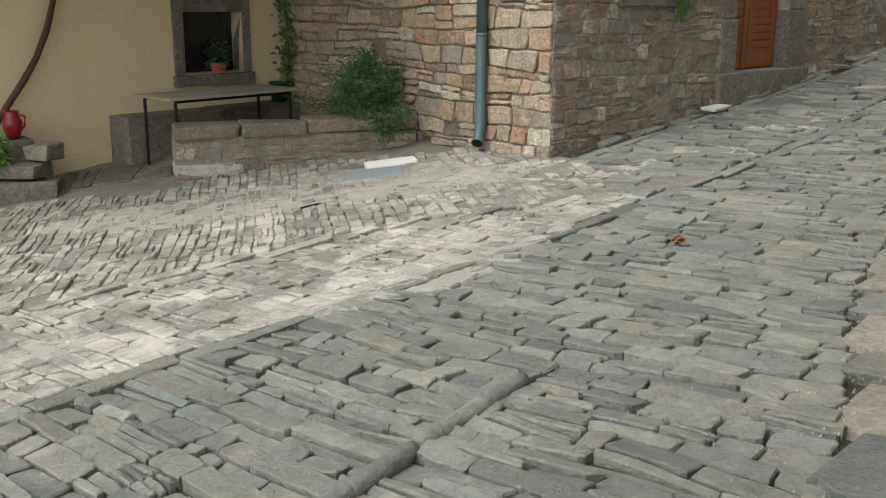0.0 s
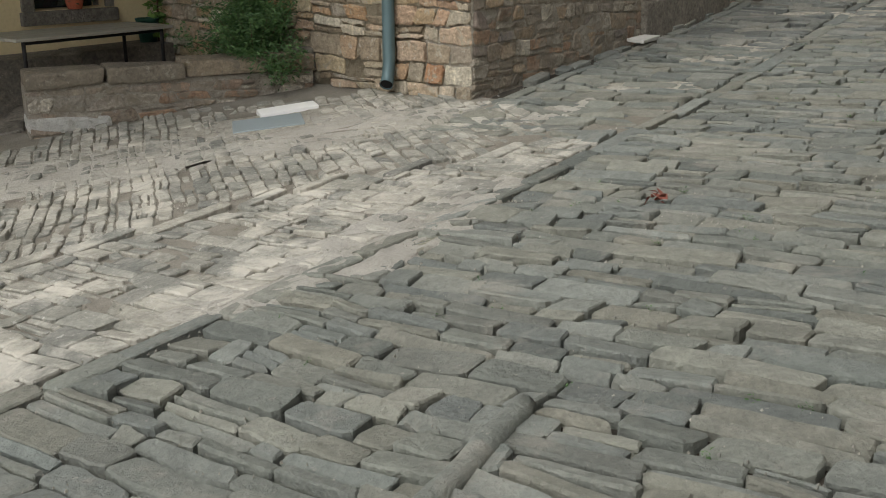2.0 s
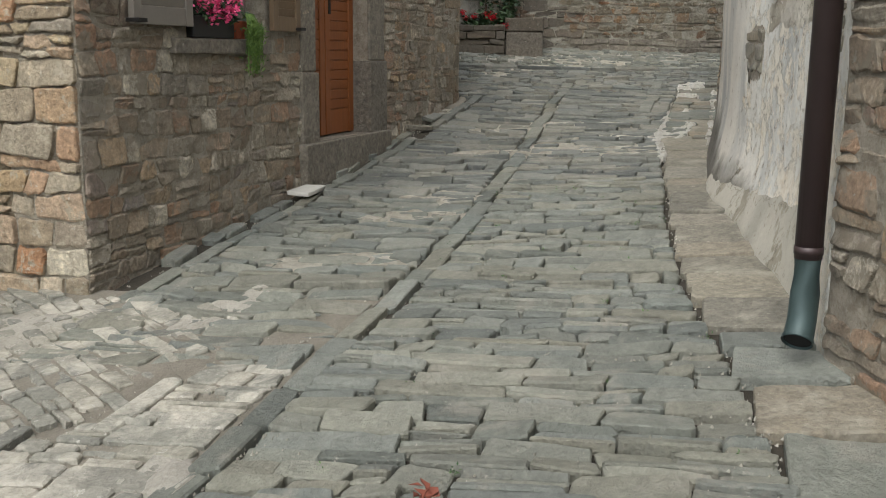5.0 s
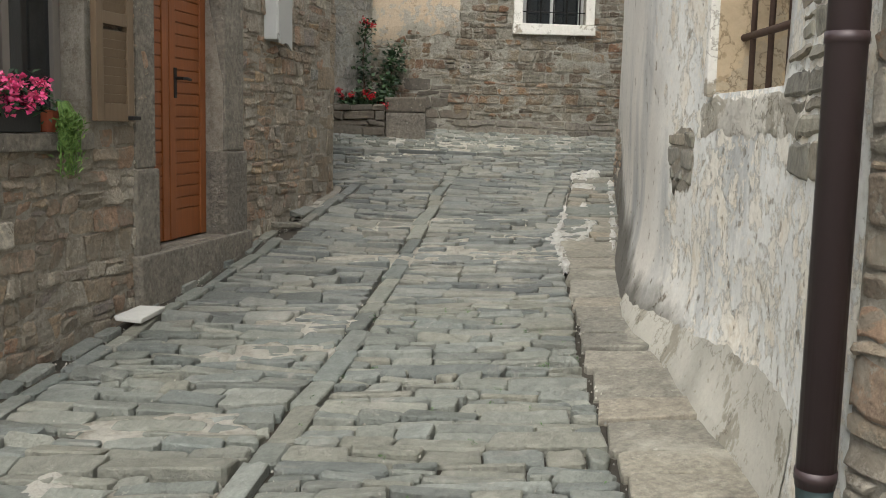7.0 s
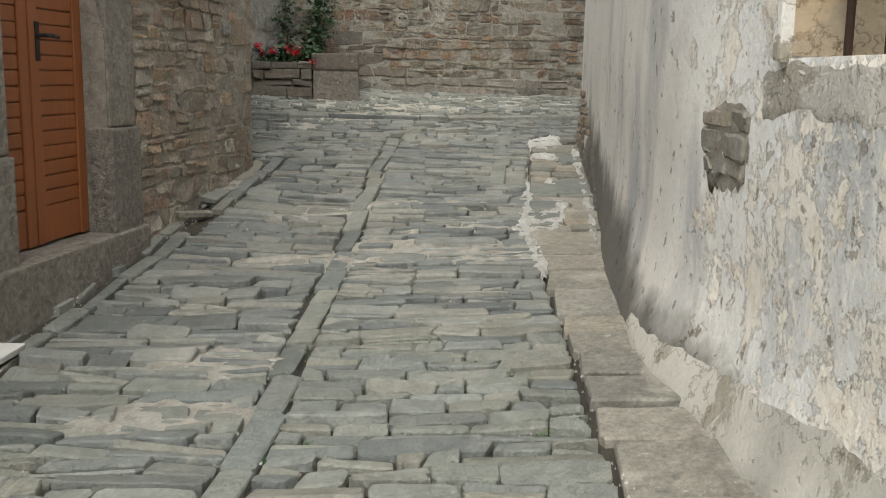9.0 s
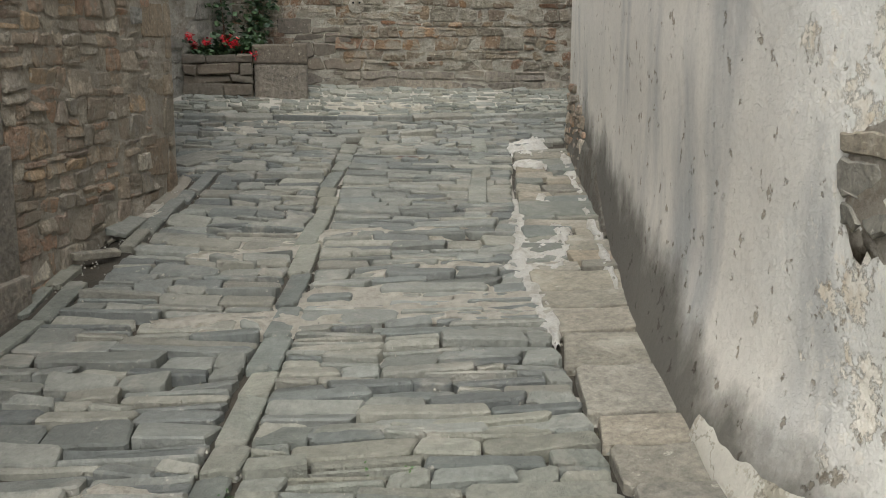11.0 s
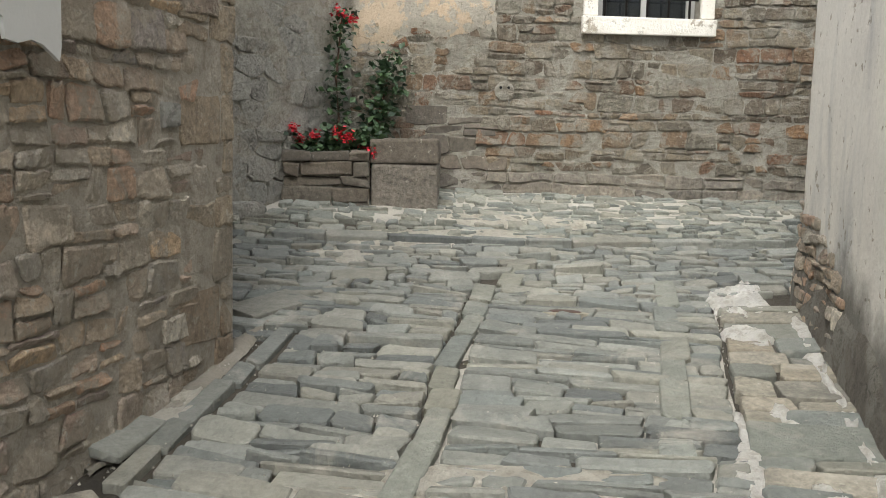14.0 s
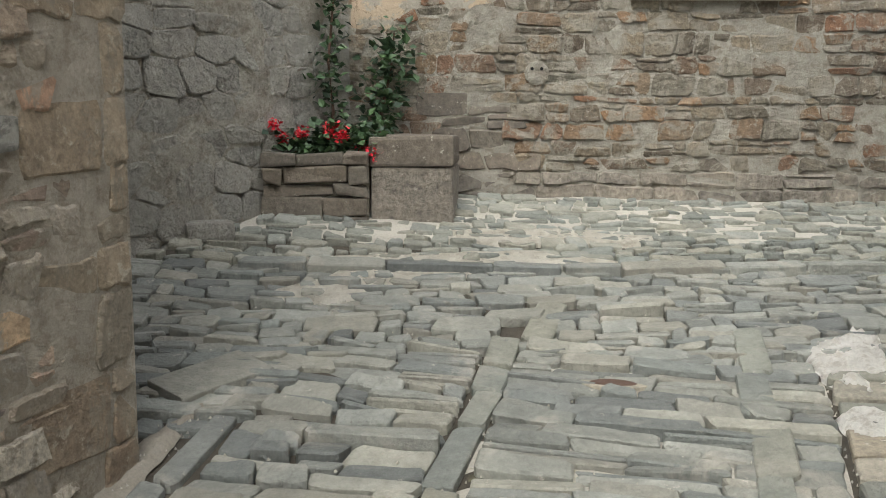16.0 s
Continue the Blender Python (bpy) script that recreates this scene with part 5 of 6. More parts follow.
for high in (0.10, 0.13, 0.07, 0.11, 0.08):
    s = 0.0
    while s < pl.length - 0.05:
        ds = min(rnd_b.choice((0.14, 0.2, 0.3, 0.42)) * rnd_b.uniform(0.85, 1.15), pl.length - s)
        if pl.length - s - ds < 0.08:
            ds = pl.length - s
        part("bed_stone", box(pl.pin(s + ds / 2, z + high / 2 + rnd_b.uniform(-0.006, 0.006), rnd_b.uniform(-0.008, 0.022)) @ pose(0, 0, 0, rnd_b.uniform(-3, 3), rnd_b.uniform(-3, 3), rnd_b.uniform(-3, 3)), ds - 0.006, 0.10, high - 0.004, 0.014, None, 0.016), CAP_STONE, bed)
        s += ds
    z += high
mesh_object("soil", [(6.95, 14.86, 1.60), (7.46, 14.54, 1.60), (7.95, 15.02, 1.60), (7.6, 15.15, 1.60)], [(0, 1, 2, 3)], SOIL, bed)
block = thing("stone_block", 7.75, 14.55, 1.2, "large worn grey stone block beside the flower bed", "stone block")
m = look((0, 0, 0), (0, 0, -1))
bd = Vector((0.82, -0.572, 0))
bn = Vector((0.572, 0.82, 0))
mid = Vector((7.655, 14.36, 0)) + bn * 0.30
mb = Matrix((bd, bn, Vector((0, 0, 1)))).transposed().to_4x4()
mb.translation = mid + Vector((0, 0, 1.36))
part("lower_block", box(mb, 0.50, 0.60, 0.42, 0.03, None, 0.014), DARK_STONE, block)
mb.translation = mid + Vector((0, 0, 1.66))
part("top_block", box(mb, 0.51, 0.61, 0.18, 0.02, None, 0.01), CAP_STONE, block)

geranium = thing("geranium", 7.2, 14.85, 1.6, "red flowering geraniums in the stone flower bed", "flowers")
rnd_g = random.Random(31)
centres = [(7.02 + 0.5 * a + rnd_g.uniform(-0.03, 0.1), 14.86 - 0.34 * a + rnd_g.uniform(0.0, 0.18), 1.64 + rnd_g.uniform(0, 0.1)) for a in [k / 15 for k in range(16)]]
v, f = leaves(centres, 900, 0.05, 0.055, 32, 0.2, 0.9)
mesh_object("foliage", v, f, LEAF_DARK, geranium)
heads = [(c[0] - 0.03 + rnd_g.uniform(-0.04, 0.04), c[1] - 0.06 + rnd_g.uniform(-0.03, 0.03), c[2] + rnd_g.uniform(-0.02, 0.14)) for c in centres]
v, f = leaves(heads[::2], 520, 0.018, 0.026, 33, 0, 0.9)
mesh_object("blossom", v, f, PETAL_RED, geranium)


def climber(name, label, path, count, spread, size, seed, material, flowers=()):
    top = thing(name, *path[0], label, "climbing plant", "climbing plants on the walls")
    part("stem", tube(path, [0.012 - 0.008 * i / len(path) for i in range(len(path))], 6), BARK, top)
    centres = []
    for a, b in zip(path, path[1:]):
        centres += [tuple(Vector(a).lerp(Vector(b), k / 5)) for k in range(5)]
    v, f = leaves(centres, count, spread, size, seed, 0.4, 0.7)
    mesh_object("foliage", v, f, material, top)
    if flowers:
        v, f = leaves(list(flowers), 80, 0.022, 0.032, seed + 1, 0, 0.9)
        mesh_object("blossom", v, f, PETAL_RED, top)


climber("climbing_rose", "tall climbing rose with dark red blooms against the grey wall", [(7.42, 15.02, 1.6), (7.44, 15.0, 1.9), (7.40, 14.98, 2.2), (7.43, 14.98, 2.5), (7.46, 15.0, 2.70)], 260, 0.05, 0.06, 51, LEAF_DARK, [(7.46, 14.97, 2.68), (7.52, 14.96, 2.66), (7.40, 14.97, 2.71)])
climber("climbing_rose", "bushy dark green climbing rose on the rubble wall", [(7.72, 14.92, 1.62), (7.75, 14.93, 1.9), (7.82, 14.93, 2.15), (7.84, 14.92, 2.40)], 400, 0.08, 0.07, 55, LEAF_DARK)

kerbstone = thing("kerb_stone", 6.45, 14.48, 1.2, "loose grey half-round kerb stone near the grey wall", "stone")
m = pose(6.45, 14.50, ground_z(6.45, 14.50) + 0.028, 0, 0, -10)
part("stone", box(m, 0.26, 0.16, 0.13, 0.04, None, 0.012), WALL_GREY, kerbstone)

drain = thing("drain_cover", 7.2, 11.98, ground_z(7.2, 11.98), "small oval iron drain cover set in pale mortar", "drain cover")
m = pose(7.2, 11.98, ground_z(7.2, 11.98) - 0.002, 0, 0, -42) @ Matrix.Diagonal((1.5, 0.75, 1, 1))
part("mortar_bed", lathe(m, [(0.10, -0.04), (0.088, 0.004), (0.06, 0.006)], 20), SLAB, drain)
part("cover", lathe(m, [(0.06, -0.01), (0.06, 0.006), (0.05, 0.010)], 20), RUST, drain, "rusty oval lid")

# ---------------------------------------------------------------- little square: edging pipe, covers
edging = thing("edging_pipe", 0.0, 3.0, ground_z(0, 3.0), "grey half-buried concrete edging pipe in the paving", "edging")
a, b = Vector((0.346, 3.467)), Vector((-0.95, 1.72))
for t0, t1 in ((0.0, 0.30), (0.305, 0.62), (0.625, 1.0)):
    p0, p1 = a.lerp(b, t0), a.lerp(b, t1)
    steps = max(4, round((p1 - p0).length / 0.05))
    line = [p0.lerp(p1, k / steps) for k in range(steps + 1)]
    part("pipe_length", tube([(p.x, p.y, ground_z(p.x, p.y) - 0.004 + 0.006 * soft_noise(p.x, p.y, 5, 2)) for p in line], [0.039 + 0.007 * soft_noise(p.x, p.y, 9, 4) - (0.006 if k in (0, steps) else 0) for k, p in enumerate(line)], 14), PAVING, edging, "", True)


def plate(name, x, y, sx, sy, turn, low, high, owner, material, label=""):
    """A flat slab that follows the slope of the ground."""
    bm = box(Matrix.Identity(4), sx, sy, high - low, 0.006, None, 0.004)
    for v in bm.verts:
        q = pose(x, y, 0, 0, 0, turn) @ v.co
        v.co = (q.x, q.y, ground_z(q.x, q.y) + (low + high) / 2 + v.co.z)
    return part(name, bm, material, owner, label)


patch("mortar_patch", "pale worn mortar round the access cover", -0.55, 8.2, 0.75, 0.42, 8, PALE_MORTAR, 141, -0.002, 0.012)
cover = thing("access_cover", -0.55, 8.12, ground_z(-0.55, 8.12), "flat pale grey steel access cover in the square", "access cover")
plate("cover_frame", -0.55, 8.12, 0.60, 0.46, 5, -0.05, 0.010, cover, PALE_MORTAR)
plate("cover_plate", -0.55, 8.12, 0.50, 0.36, 5, -0.04, 0.024, cover, COVER_METAL)
white = thing("white_slab", -0.42, 8.53, ground_z(-0.42, 8.53), "bright white stone slab lying in the paving", "slab")
plate("slab", -0.42, 8.53, 0.44, 0.20, 12, -0.03, 0.022, white, WHITE_STONE)
leaf = thing("fallen_leaf", 1.35, 5.23, ground_z(1.35, 5.23) + 0.01, "crumpled dry red-brown leaf on the paving", "leaf")
v, f = leaves([(1.33, 5.22, ground_z(1.35, 5.23) + 0.015)], 12, 0.02, 0.055, 77, 0, 0.7)
mesh_object("blade", v, f, DRY_LEAF, leaf)

# ---------------------------------------------------------------- little square: low wall, bush, table, yellow house things
low = Wall("wall_14", (-2.32, 8.62), (-0.22, 9.34), -0.55, 0.10, 0.30, 1, MORTAR_BROWN, "low rubble garden wall with broad cap stones")
rnd_l = random.Random(61)
s = 0.0
while s < low.length - 0.05:
    ds = min(rnd_l.uniform(0.4, 0.75), low.length - s)
    part("cap_stone", box(low.pin(s + ds / 2, 0.145 + 0.02 * s, -0.14), ds - 0.01, 0.35, 0.12, 0.025, None, 0.018), CORNER_STONE, low.ob)
    s += ds
part("white_footing", box(low.pin(0.30, -0.20, -0.132), 0.60, 0.30, 0.13, 0.03, None, 0.014), LIMEWASH, low.ob, "whitewashed footing stone")
part("end_wall", box(low.pin(low.length - 0.06, 0.10, -0.42), 0.26, 0.7, 0.36, 0.03, None, 0.02), DARK_STONE, low.ob)
bush = thing("bush", -0.62, 9.55, 0.05, "soft grey-green bush growing behind the low wall", "bush")
rnd_u = random.Random(71)
stems, centres = bmesh.new(), []
for _ in range(70):
    a, r, h = rnd_u.uniform(0, 6.28), abs(rnd_u.gauss(0, 0.23)), rnd_u.uniform(0.22, 0.66)
    tip = (-0.70 + math.cos(a) * r, 9.45 + math.sin(a) * r, 0.12 + h * (1 - 0.5 * r))
    tube([(-0.70, 9.5, 0.0), ((-0.70 + tip[0]) / 2, (9.5 + tip[1]) / 2, tip[2] * 0.6), tip], [0.007, 0.005, 0.002], 4, stems, False)
    centres += [tuple(Vector((-0.70, 9.5, 0.1)).lerp(Vector(tip), k)) for k in (0.45, 0.65, 0.85, 1.0)]
for _ in range(16):
    tip = (-0.55 + rnd_u.uniform(-0.25, 0.28), 9.12 + rnd_u.uniform(-0.06, 0.08), 0.10 + rnd_u.uniform(0, 0.2))
    centres.append(tip)
part("stem", stems, BARK, bush)
v, f = leaves(centres, 15000, 0.05, 0.045, 72, 0, 0.34)
mesh_object("foliage", v, f, LEAF_BUSH, bush)

table = thing("garden_table", -2.2, 9.6, -0.2, "long weathered plank table on thin black iron legs", "table")
ta, tb, top = Vector((-2.44, 9.0)), Vector((-1.42, 10.12)), 0.41
along = (tb - ta).normalized()
back = Vector((-along.y, along.x))
mt = Matrix((Vector((*along, 0)), Vector((*back, 0)), Vector((0, 0, 1)))).transposed().to_4x4()
for k in range(4):
    c = (ta + tb) / 2 + back * (0.075 + 0.155 * k)
    mt.translation = (c.x, c.y, top - 0.014)
    part("plank", box(mt, (tb - ta).length, 0.148, 0.028, 0.004, None, 0.002), TABLE_WOOD, table)
for end in (0.06, 0.94):
    for side in (0.05, 0.57):
        c = ta.lerp(tb, end) + back * side
        part("leg", tube([(c.x, c.y, ground_z(c.x, c.y) - 0.03), (c.x, c.y, top - 0.028)], 0.016, 8), IRON, table, "thin black iron leg")
for side in (0.05, 0.57):
    c0, c1 = ta.lerp(tb, 0.06) + back * side, ta.lerp(tb, 0.94) + back * side
    part("rail", tube([(c0.x, c0.y, top - 0.045), (c1.x, c1.y, top - 0.045)], 0.012, 8), IRON, table)

WY = wall_yellow
win4 = thing("window_4", *WY.at(0.84, 0.5), "small dark window in a rough stone surround on the yellow wall", "window", "", "structure")
jamb("surround", WY, 0.40, 0.488, 0.52, 1.30, 0.03, 0.2, win4, DARK_STONE)
jamb("surround", WY, 1.182, 1.30, 0.52, 1.30, 0.03, 0.2, win4, DARK_STONE)
jamb("surround", WY, 0.488, 1.182, 1.152, 1.30, 0.03, 0.2, win4, DARK_STONE)
jamb("window_sill", WY, 0.38, 1.32, 0.40, 0.518, 0.06, 0.25, win4, DARK_STONE)
jamb("pane", WY, 0.50, 1.17, 0.525, 1.145, -0.2, 0.208, win4, GLASS, "dark window glass", 0, 0)
# Black panels behind the openings stand in for the unlit depth of the rooms.
jamb("room_back", WY, 0.3, 1.4, 0.3, 1.4, -0.39, 0.395, win4, SHADE_BLACK, "", 0, 0)
jamb("room_back", WL, 0.85, 2.05, 1.2, 2.6, -0.44, 0.445, window, SHADE_BLACK, "", 0, 0)
jamb("room_back", WF, 1.9, 2.95, 2.7, 3.85, -0.44, 0.445, win3, SHADE_BLACK, "", 0, 0)
on_curve("room_back", 1.55, 2.17, -0.55, 1.5, 0.01, 1.5, win2, SHADE_BLACK, "", 0)


def pot_plant(name, label, x, y, z, pot, r, h, leaf_mat, count, seed, bloom=None):
    top = thing(name, x, y, z, label, "potted plant")
    part("pot", lathe(Matrix.Translation((x, y, z)), [(r * 0.7, 0), (r * 0.95, h * 0.8), (r * 1.05, h * 0.82), (r * 1.05, h), (r * 0.9, h), (r * 0.88, h * 0.9)], 16), pot, top)
    v, f = leaves([(x, y, z + h * 1.2), (x + 0.04, y, z + h * 1.5), (x - 0.04, y, z + h * 1.7), (x, y + 0.03, z + h * 2)], count, r * 0.55, 0.05, seed, 0, 0.7)
    mesh_object("foliage", v, f, leaf_mat, top)
    return top


p = WY.at(0.80, 0.52, 0.02)
pot_plant("potted_plant", "leafy green plant in a terracotta pot on the window sill", p[0], p[1], p[2], TERRACOTTA, 0.09, 0.11, LEAF_DARK, 420, 91)
bench = thing("stone_bench", *WY.at(1.0, 0.0, 0.2), "low dark stone bench along the yellow wall", "bench")
jamb("seat_stone", WY, 0.05, 1.0, -0.35, 0.19, 0.42, -0.002, bench, DARK_STONE, "", 0.02, 0.01)
jamb("seat_stone", WY, 1.01, 2.03, -0.55, 0.17, 0.42, -0.002, bench, DARK_STONE, "", 0.02, 0.01)
p = WY.at(0.18, 0.19, 0.2)
bucket = thing("bucket", *p, "dark green plastic bucket standing on the stone bench", "bucket")
part("bucket_body", lathe(Matrix.Translation(p), [(0.08, 0), (0.105, 0.20), (0.112, 0.205), (0.112, 0.22), (0.10, 0.22), (0.09, 0.1)], 18), GREEN_PLASTIC, bucket, "", True)
skirting = thing("baseboard", *WY.at(3.5, -0.3), "paler painted plinth at the foot of the yellow wall", "baseboard", "", "structure")
jamb("plinth", WY, 2.04, 6.9, -1.0, -0.16, 0.03, -0.002, skirting, YELLOW, "", 0.01, 0)

bed2 = thing("stone_step", -3.7, 8.6, -0.45, "stacked rough stones edging a small flower bed", "stone step")
rnd_s = random.Random(101)
for x, y, z, sx, sy, sz in ((-3.62, 8.62, -0.38, 0.50, 0.42, 0.20), (-4.15, 8.50, -0.40, 0.54, 0.45, 0.24), (-3.72, 8.70, -0.20, 0.44, 0.36, 0.14), (-4.2, 8.62, -0.2, 0.46, 0.38, 0.13), (-3.55, 8.82, -0.05, 0.24, 0.26, 0.15)):
    part("stone", box(pose(x, y, z, rnd_s.uniform(-3, 3), rnd_s.uniform(-3, 3), rnd_s.uniform(-15, 15)), sx, sy, sz, 0.025, None, 0.02), DARK_STONE, bed2)
v, f = leaves([(-3.92, 8.56, -0.08), (-3.86, 8.54, -0.02), (-3.98, 8.52, -0.02), (-4.05, 8.5, 0.02), (-3.88, 8.5, 0.05), (-4.2, 8.5, 0.02)], 1600, 0.06, 0.06, 103, 0, 0.3)
plant = thing("green_plant", -4.0, 8.65, -0.13, "low bright green plant on the stone edging", "plant")
mesh_object("foliage", v, f, LEAF_LIGHT, plant)
jug = thing("jug", -4.02, 9.02, 0.0, "dark red glazed ceramic jug on a stone", "jug")
p = WY.at(3.05, 0.0, 0.25)
part("pedestal_stone", box(pose(p[0], p[1], -0.18, 0, 0, 42), 0.3, 0.3, 0.46, 0.03, None, 0.02), DARK_STONE, jug)
part("jug_body", lathe(Matrix.Translation((p[0], p[1], 0.05)), [(0.05, 0), (0.085, 0.10), (0.09, 0.15), (0.06, 0.21), (0.065, 0.25), (0.05, 0.25), (0.05, 0.2)], 18), RED_CERAMIC, jug, "", True)
part("jug_handle", tube([(p[0] + 0.06, p[1], 0.27), (p[0] + 0.12, p[1], 0.25), (p[0] + 0.11, p[1], 0.17), (p[0] + 0.08, p[1], 0.14)], 0.012, 8), RED_CERAMIC, jug)

vine = thing("vine", *WY.at(3.2, -0.3, 0.1), "bare twisted brown vine trunk leaning on the yellow wall", "vine")
pts = [WY.at(s, z, h) for s, z, h in ((3.35, -0.4, 0.12), (3.2, 0.1, 0.12), (3.03, 0.33, 0.10), (2.86, 0.55, 0.10), (2.72, 0.75, 0.08), (2.60, 1.0, 0.08), (2.50, 1.3, 0.07), (2.47, 1.8, 0.07), (2.4, 2.4, 0.07))]
part("trunk", tube(pts, [0.035, 0.032, 0.03, 0.032, 0.028, 0.03, 0.026, 0.024, 0.02], 10), BARK, vine, "", True)
# Canopy and arms are out of view, added to darken the yellow wall.
v, f = leaves([WY.at(0.3 + 0.33 * i, 2.35 + 0.06 * (i % 3) + 0.05 * k, 0.25 + 0.3 * k) for i in range(13) for k in range(8)], 9500, 0.11, 0.13, 121, 0.2, 0.85)
mesh_object("crown", v, f, LEAF_LIGHT, vine, "unseen leafy vine canopy added to shade the yellow wall and table")
part("arm", tube([WY.at(2.4, 2.4, 0.07), WY.at(1.6, 2.42, 0.5), WY.at(0.6, 2.44, 0.9)], [0.02, 0.016, 0.01], 8), BARK, vine)
part("arm", tube([WY.at(2.4, 2.4, 0.07), WY.at(3.0, 2.42, 0.7), WY.at(3.9, 2.44, 1.3)], [0.02, 0.016, 0.01], 8), BARK, vine)
WFr = wall_front
climber("climbing_plant", "pale green creeper in the corner of the yellow wall", [WFr.at(3.35, -0.1, 0.06), WFr.at(3.33, 0.3, 0.08), WFr.at(3.29, 0.7, 0.08), WFr.at(3.27, 1.05, 0.1), WFr.at(3.35, 1.4, 0.12)], 420, 0.05, 0.075, 111, LEAF_LIGHT)

# ---------------------------------------------------------------- stones of the walls
quoin_edge = lambda z: wall_left.length - 0.27 - (0.10 if math.sin(z * 15.0) > 0 else -0.03)
masonry(wall_left, CORNER_STONE, wall_left.length - 0.50, wall_left.length, 0.3, 3.1, (0.15, 0.26), (0.22, 0.36), 212, lambda c: True, 0.005, (0.004, 0.012), 0.0, keep=lambda s, z: s > quoin_edge(z))
masonry(wall_left, WALL_BROWN, 0.0, wall_left.length - 0.16, -0.1, 3.1, (0.07, 0.16), (0.08, 0.22), 201, lambda c: c.z < 2.3, 0.006, (0.002, 0.016), 0.03,
        keep=lambda s, z: s < quoin_edge(z) - 0.04 and not (abs(s - 5.58) < 0.09 and abs(z - 1.84) < 0.07))
part("stone", box(wall_left.pin(5.58, 1.84, 0.0), 0.12, 0.04, 0.10, 0.012, None, 0.01), WALL_GREY, wall_left.ob, "pale grey stone in the brown wall")
masonry(wall_left, WALL_BROWN, 0.0, wall_left.length, 3.12, 4.55, (0.12, 0.2), (0.2, 0.4), 202, lambda c: False, 0.012, (0.002, 0.02), 0.05)
masonry(wall_front, WALL_OCHRE, -0.45, wall_front.length, -0.4, 2.2, (0.08, 0.19), (0.12, 0.30), 203, lambda c: c.x > -1.0, 0.009, (0.010, 0.034), 0.02)
masonry(wall_front, WALL_OCHRE, -0.45, wall_front.length, 2.22, 4.55, (0.12, 0.2), (0.2, 0.4), 204, lambda c: False, 0.012, (0.002, 0.02), 0.05)
stained = lambda s, z: 0.55 < s < 1.15 + 0.1 * soft_noise(z, 0, 6.0, 5) and z < 2.05 - 0.35 * (s - 0.55)
masonry(wall_far, DARK_STONE, 0.0, 5.9, 0.98, 1.50, (0.10, 0.20), (0.14, 0.34), 213, lambda c: True, 0.006, (0.004, 0.018), 0.02)
masonry(wall_far, CAP_STONE, 0.0, 1.4, 1.50, 2.1, (0.12, 0.20), (0.2, 0.4), 215, lambda c: True, 0.004, (0.004, 0.014), 0.0, keep=stained)
masonry(wall_far, WALL_FAR, 0.0, 5.9, 1.50, 3.9, (0.065, 0.15), (0.08, 0.24), 205, lambda c: c.z < 3.1 and c.x < 11.2, 0.006, (0.002, 0.015), 0.06, keep=lambda s, z: not (s < 1.1 and z > 2.65) and not stained(s, z))
masonry(wall_grey, WALL_GREY, 0.3, wall_grey.length, 0.8, 3.9, (0.10, 0.24), (0.12, 0.34), 206, lambda c: c.z < 3.0, 0.004, (0.000, 0.018), 0.03, random_bond=True)
masonry(wall_near, WALL_BROWN, 0.0, 4.3, -0.1, 2.8, (0.06, 0.15), (0.09, 0.26), 207, lambda c: c.y > 3.0, 0.007, (0.004, 0.02), 0.04)
masonry(low, WALL_BROWN, 0.0, low.length, -0.5, 0.07, (0.07, 0.14), (0.10, 0.26), 208, lambda c: True, 0.007, (0.002, 0.02), 0.03)
hole_s = wall_plaster.near(4.63, 7.36)
# bare stones where the plaster has come off
masonry(wall_plaster, SLAB, 0.12, 1.02, 1.28, 3.2, (0.09, 0.18), (0.14, 0.3), 209, lambda c: True, 0.010, (0.003, 0.010), 0.02, keep=lambda s, z: s < 0.90)
hole_s -= 0.13
wall_patch("bare_mortar", "brown bedding mortar in the broken plaster", hole_s - 0.30, hole_s + 0.14, 1.10, 1.46, MORTAR_BROWN, 9, 0.002, 0.9)
masonry(wall_plaster, SLAB, hole_s - 0.27, hole_s + 0.13, 1.17, 1.42, (0.06, 0.10), (0.08, 0.17), 210, lambda c: True, 0.005, (0.006, 0.011), 0.05,
        keep=lambda s, z: (s - hole_s + 0.06) ** 2 / 0.034 + (z - 1.29) ** 2 / 0.030 < 1.0)

corner_s = wall_plaster.near(8.44, 11.46)
masonry(wall_plaster, WALL_BROWN, corner_s - 1.15, corner_s + 0.15, 0.72, 1.5, (0.06, 0.13), (0.09, 0.22), 214, lambda c: True, 0.010, (0.008, 0.022), 0.10,
        keep=lambda s, z: z < 1.12 + 0.34 * min(1, max(0, (s - corner_s + 1.15) / 0.9)) + 0.08 * soft_noise(s, 0, 3.0, 77))

# ---------------------------------------------------------------- paving stones
street_floor = thing("street_paving", *on_ground(6, -2.8, 0), "courses of worn grey stone setts across the sloping street", "paving", "", "structure")
p1 = Pieces("sett", PAVING, street_floor, lambda c: 3.5 < c.x * A.x + c.y * A.y < 9.2)
lay_courses(p1, -0.6, 9.2, lambda u: gutter_b(u) + 0.07, slab_b, (0.062, 0.135), (0.12, 0.40), 301, 0.0066, 0.15, 0.008, 0.0, 0.010)
p1.close("setts")
p9 = Pieces("sett", SLATE, street_floor, lambda c: c.x * A.x + c.y * A.y < 12.6)
lay_courses(p9, 9.2, 13.9, lambda u: gutter_b(u) + 0.07, slab_b, (0.05, 0.14), (0.14, 0.46), 311, 0.0062, 0.17, 0.008, 0.0, 0.009)
p9.close("setts")
side_floor = thing("side_paving", *on_ground(9, -4, 0), "uneven grey stone setts between the gutter line and the house", "paving", "", "structure")
p2 = Pieces("sett", PAVING, side_floor, lambda c: True)
